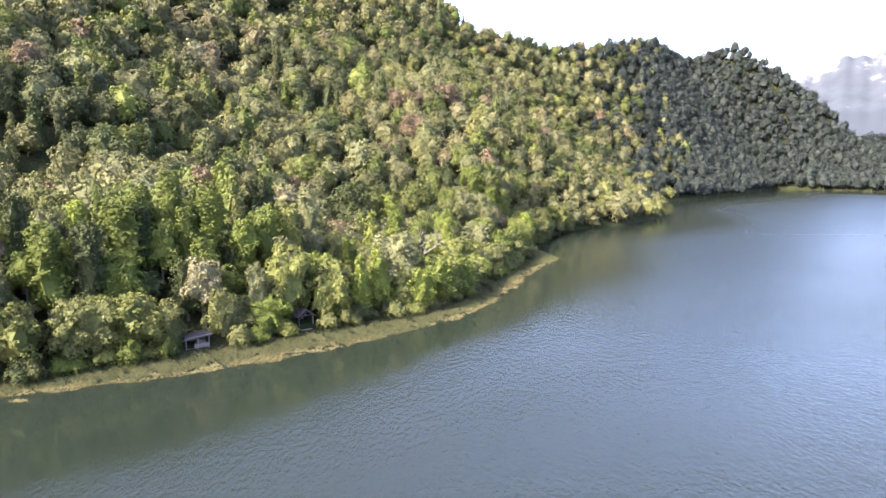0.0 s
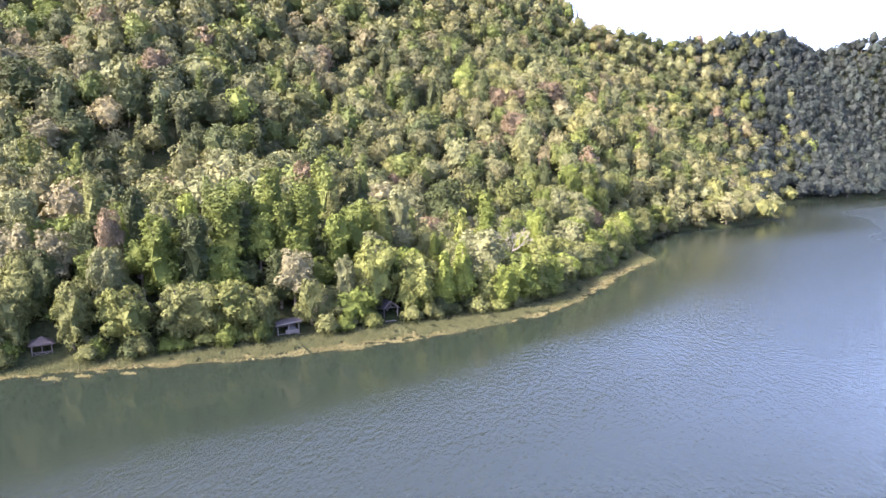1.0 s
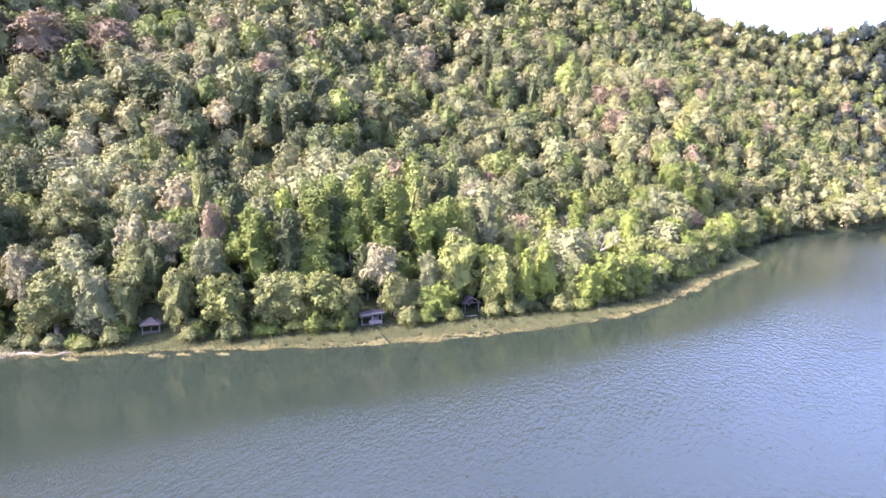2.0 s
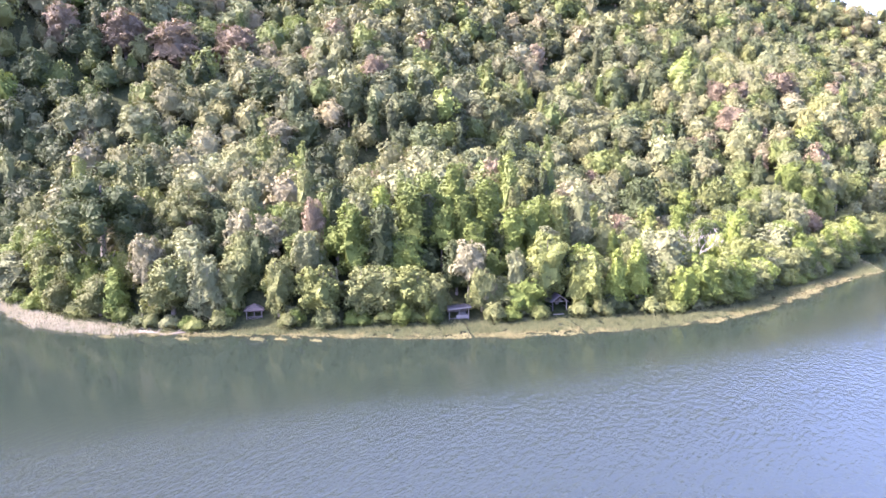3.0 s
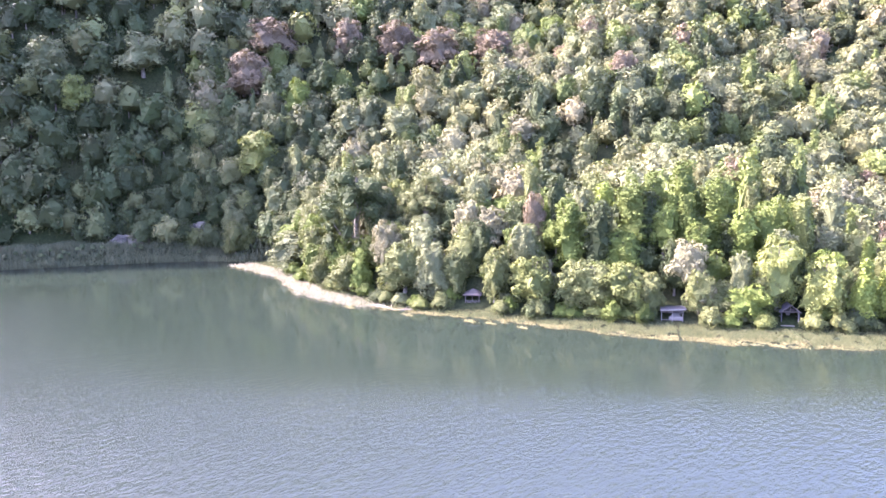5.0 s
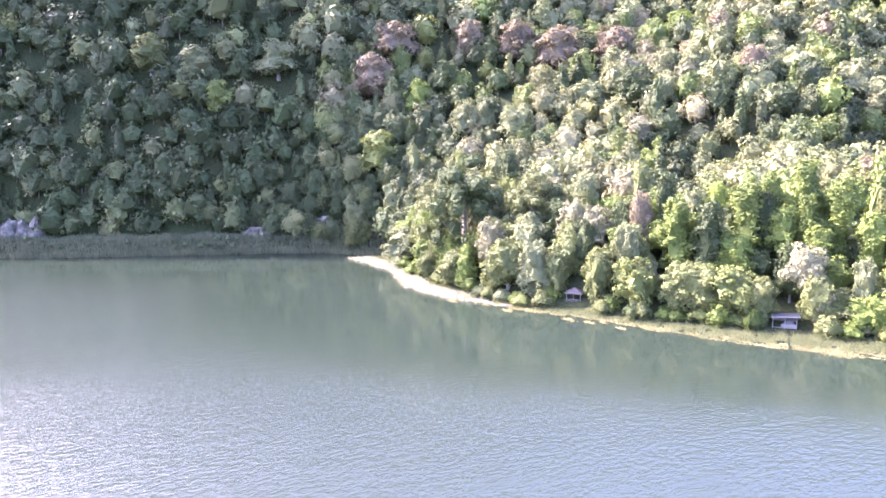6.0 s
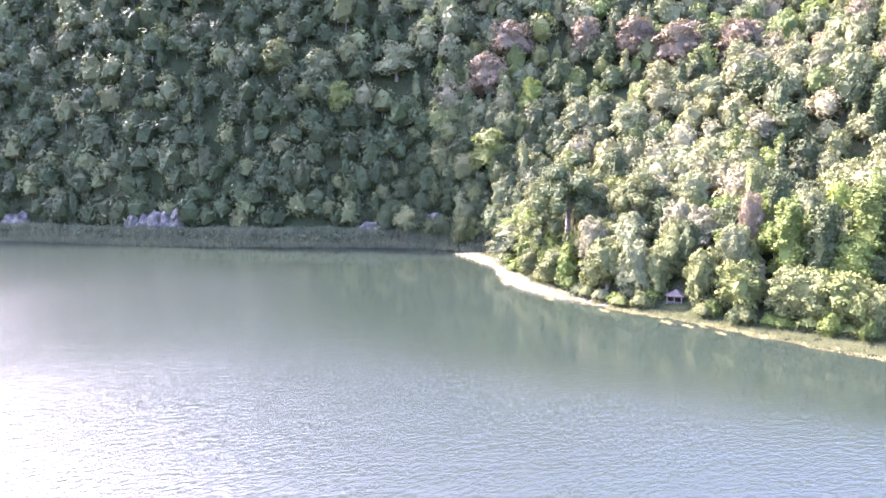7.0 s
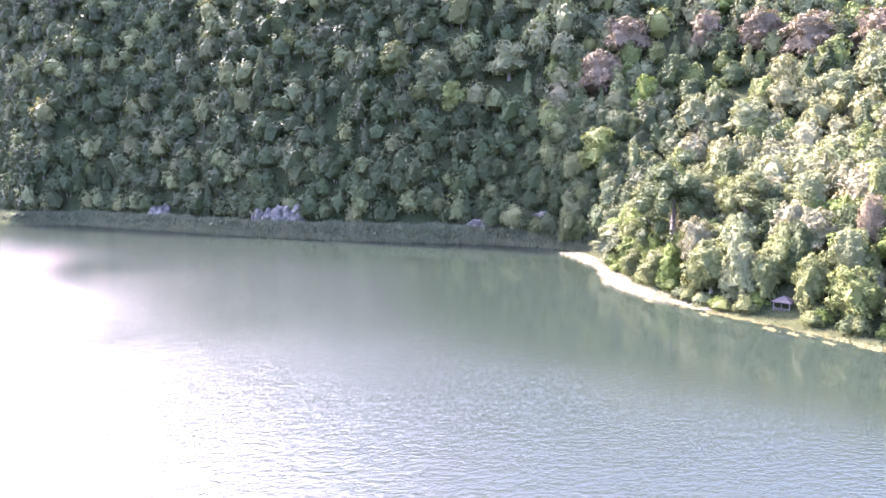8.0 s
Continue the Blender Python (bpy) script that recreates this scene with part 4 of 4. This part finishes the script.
def boat_shed(x, y, z, turn):
    g = thing("boat_shed", x, y, z, turn, "dark wooden gabled shed open to the lake", "shed")
    for i in range(10):
        part("wall_board", box(-1.3 + i * 0.26, 1.2, 0.0, -1.06 + i * 0.26, 1.24, 1.85), DARK_WOOD, g)
        part("floor_board", box(-1.3 + i * 0.26, -1.2, 0.05, -1.06 + i * 0.26, 1.18, 0.1), DARK_WOOD, g)
    for px in (-1.28, 1.28):
        for py in (-1.2, 1.28):
            part("post", box(px - 0.06, py - 0.06, -0.9, px + 0.06, py + 0.06, 1.9), PALE_WOOD if py < 0 and px > 0 else DARK_WOOD, g)
        part("side_rail", bar((px, -1.15, 0.8), (px, 1.2, 0.8), 0.07), DARK_WOOD, g)
        slope = part("roof_slope", roof_slope(px), DARK_WOOD, g, "dark boarded roof slope")
        part("barge_board", bar((px * 1.22, -1.5, 1.78), (0, -1.5, 2.95), 0.1), GREY_WOOD, slope)
    part("tie_beam", bar((-1.3, -1.2, 1.85), (1.3, -1.2, 1.85), 0.1), GREY_WOOD, g)
    part("king_post", bar((0, -1.2, 1.85), (0, -1.2, 2.85), 0.08), GREY_WOOD, g)
    part("hung_cloth", box(-0.25, 0.4, 0.9, 0.35, 0.45, 1.5, 0.02), SHEET, g, "pale cloth hanging inside")
    d = thing("landing_stage", x + 1.9 * math.sin(radians(turn)) - 0.6 * math.cos(radians(turn)), y - 1.9 * math.cos(radians(turn)) - 0.6 * math.sin(radians(turn)), 0.0, turn,
              "short pale plank landing stage before the dark shed", "landing stage")
    for i in range(6):
        part("plank", box(-1.0 + i * 0.34, -0.6, 0.55, -0.69 + i * 0.34, 0.6, 0.61), PALE_WOOD, d)
    for px in (-0.9, 0.9):
        part("beam", box(px - 0.06, -0.55, 0.42, px + 0.06, 0.55, 0.545), PALE_WOOD, d)
        for py in (-0.5, 0.5):
            part("pile", box(px - 0.05, py - 0.05, -1.6, px + 0.05, py + 0.05, 0.415), GREY_WOOD, d)
    part("skirt_board", box(-1.0, -0.66, 0.15, 1.04, -0.61, 0.6), PALE_WOOD, d)
    return g


def roof_slope(px):
    bm = bmesh.new()
    s = 1 if px > 0 else -1
    low, high = (s * 1.62, 1.72), (0.012 * s, 2.98)
    ring = []
    for yy in (-1.48, 1.45):
        ring.append([bm.verts.new((low[0], yy, low[1])), bm.verts.new((high[0], yy, high[1])), bm.verts.new((high[0], yy, high[1] - 0.07)), bm.verts.new((low[0], yy, low[1] - 0.07))])
    for i in range(4):
        bm.faces.new((ring[0][i], ring[0][(i + 1) % 4], ring[1][(i + 1) % 4], ring[1][i]))
    bm.faces.new(ring[0])
    bm.faces.new(ring[1][::-1])
    bmesh.ops.recalc_face_normals(bm, faces=bm.faces)
    return bm


gazebo(-67.5, 86.2, 0.72, 40)
shelter(-37.5, 104.2, 0.5, 36)
boat_shed(-23.6, 116.3, 0.75, 38)


# ---- rocks, driftwood, dead tree, far mountains ----
def rock_material():
    m, t, b = material("pale_rock", 0.9)
    b.inputs["Specular IOR Level"].default_value = 0.15
    q = place(t)
    n, c = noise_tex(t, 0.45, 8, 0.68, q), noise_tex(t, 2.5, 5, 0.7, q)
    t.links.new(mix(t, ramp(t, n.outputs["Fac"], [(0.35, (0.030, 0.028, 0.022)), (0.52, (0.075, 0.068, 0.052)), (0.68, (0.18, 0.162, 0.13))]),
                    ramp(t, c.outputs["Fac"], [(0.3, (0.6, 0.6, 0.6)), (0.7, (1.2, 1.2, 1.2))]), 0.8, "MULTIPLY"), b.inputs["Base Color"])
    bump(t, b, n.outputs["Fac"], 0.9, 0.6)
    return m


ROCK = rock_material()
SIZES = ((8.5, 6.5), (19, 10), (8, 7), (4, 4))
for (x, y, _), (wide, tall) in zip(ROCKS, SIZES):
    z0 = ground_z(x, y)
    bm = bmesh.new()
    for k in range(max(2, int(wide / 3.2))):  # overlapping ledges
        along = ((k + 0.5) / max(2, int(wide / 3.2)) - 0.5) * wide
        sub = bmesh.ops.create_icosphere(bm, subdivisions=3, radius=1)
        r0, r1 = rng.uniform(0.35, 0.55) * min(wide, 7), tall * rng.uniform(0.4, 0.6)
        shift = rng.uniform(-0.12, 0.12) * tall
        for v in sub["verts"]:
            g = 1 + 0.35 * noise.noise(v.co * 1.6 + Vector((k * 3.1, x, y))) + 0.16 * noise.noise(v.co * 4.5 + Vector((x, k, y)))
            a, b, c = v.co.x * r0 * g, v.co.y * 2.6 * g, v.co.z * r1 * g
            v.co = (0.47 * (a + along) + 0.88 * b, 0.88 * (a + along) - 0.47 * b, c + shift)
    me = bpy.data.meshes.new("rock_outcrop")
    bm.to_mesh(me)
    bm.free()
    me.materials.append(ROCK)
    ob = new("rock_outcrop", me)
    ob.location = (x + 1.3, y - 0.7, z0 + 1.0)
    tagged(ob, "pale bare rock face showing through the bay forest", "rock", "rock faces of the bay")


def log_at(x, y, z, length, turn, thick):
    line = [(math.cos(radians(turn)) * length * u, math.sin(radians(turn)) * length * u, 0.12 * math.sin(u * 5 + x)) for u in np.linspace(-0.5, 0.5, 6)]
    root = thing("driftwood_log", x, y, z, 0, "dark driftwood log lying at the water's edge", "log")
    for nm, (v, f) in (("stem", tube(line, thick * np.linspace(1.1, 0.6, 6), 7)), ("branch", tube([line[3], np.add(line[3], (0.3, 0.5, 0.35)), np.add(line[3], (0.4, 1.0, 0.5))], (thick * 0.4, thick * 0.3, thick * 0.15), 5))):
        ob = new(nm, smooth(mesh_of(nm, v, f, BARK)))
        ob.parent = root
    tagged(root, group="driftwood on the shore")


log_at(-79, 74.5, 0.05, 5, 15, 0.2)
log_at(-75.5, 75.6, 0.05, 4, 40, 0.17)
log_at(-82, 73.6, 0.05, 3.2, -10, 0.15)


def dead_tree(x, y, height):
    """A bare pale tree: forks within forks."""
    parts = []

    def grow(a, way, length, thick, depth):
        b = a + way * length
        parts.append(tube([a, (a + b) / 2 + rng.normal(size=3) * length * 0.05, b], (thick, thick * 0.8, thick * 0.6), 5 if depth < 2 else 3))
        if depth < 5:
            for _ in range(3 if depth < 4 else 4):
                w = unit((way + rng.normal(size=3) * 0.55 + (0, 0, 0.18))[None])[0]
                grow(b, w, length * rng.uniform(0.62, 0.82), thick * 0.58, depth + 1)

    grow(np.array((0, 0, -0.3)), np.array((0.03, 0.02, 1.0)), height * 0.3, 0.24, 0)
    root = thing("dead_tree", x, y, ground_z(x, y), 0, "bare pale grey dead tree among green shore trees", "tree")
    v, f = joined(parts)
    tr = new("branches", mesh_of("branches", v, f, PALE_BARK))
    tr.parent = root


dead_tree(-4.6, 146, 13)


def mountain_material():
    m, t, b = material("snowy_rock", 0.9)
    q = place(t)
    n, f = noise_tex(t, 0.006, 9, 0.66, q), noise_tex(t, 0.0016, 4, 0.5, q)
    sep = t.nodes.new("ShaderNodeSeparateXYZ")
    t.links.new(q, sep.inputs[0])
    high = maths(t, "MULTIPLY", sep.outputs["Z"], 0.0006)
    fac = maths(t, "ADD", maths(t, "ADD", maths(t, "MULTIPLY", n.outputs["Fac"], 0.75), maths(t, "MULTIPLY", f.outputs["Fac"], 0.15)), high)
    t.links.new(ramp(t, fac, [(0.5, (0.020, 0.026, 0.032)), (0.66, (0.032, 0.039, 0.045)), (0.72, (0.13, 0.145, 0.155))]), b.inputs["Base Color"])
    return m


def mountains():
    az, dist = np.radians(np.linspace(18, 50, 150)), np.linspace(2700, 4600, 70)
    ga, gd = np.meshgrid(az, dist)
    crest = np.interp(np.degrees(ga), [18, 24, 26.9, 29, 30.4, 32, 36, 50], [260, 280, 318, 400, 396, 446, 480, 420]) + 7 * np.sin(np.degrees(ga) * 5.3)
    form = np.clip(1 - np.abs(gd - 3700) / 1000, 0, 1) ** 1.15
    rough = np.array([noise.ridged_multi_fractal(Vector((d * math.sin(a), d * math.cos(a), 0)) * 0.0016, 1.0, 2.1, 4, 1.0, 2.0) for a, d in zip(ga.ravel(), gd.ravel())]).reshape(ga.shape)
    h = crest * form * (0.86 + 0.10 * rough) * np.where(form > 0.02, 1, 0)
    v = np.column_stack([(gd * np.sin(ga)).ravel(), (gd * np.cos(ga)).ravel(), h.ravel()])
    w = len(az)
    i = (np.arange(len(dist) - 1)[:, None] * w + np.arange(w - 1)).ravel()
    ob = new("backdrop", smooth(mesh_of("backdrop", v, np.column_stack([i, i + w, i + w + 1, i + 1]), mountain_material())))
    tagged(ob, "distant pale mountain range streaked with snow", "mountain", kind="structure")


mountains()
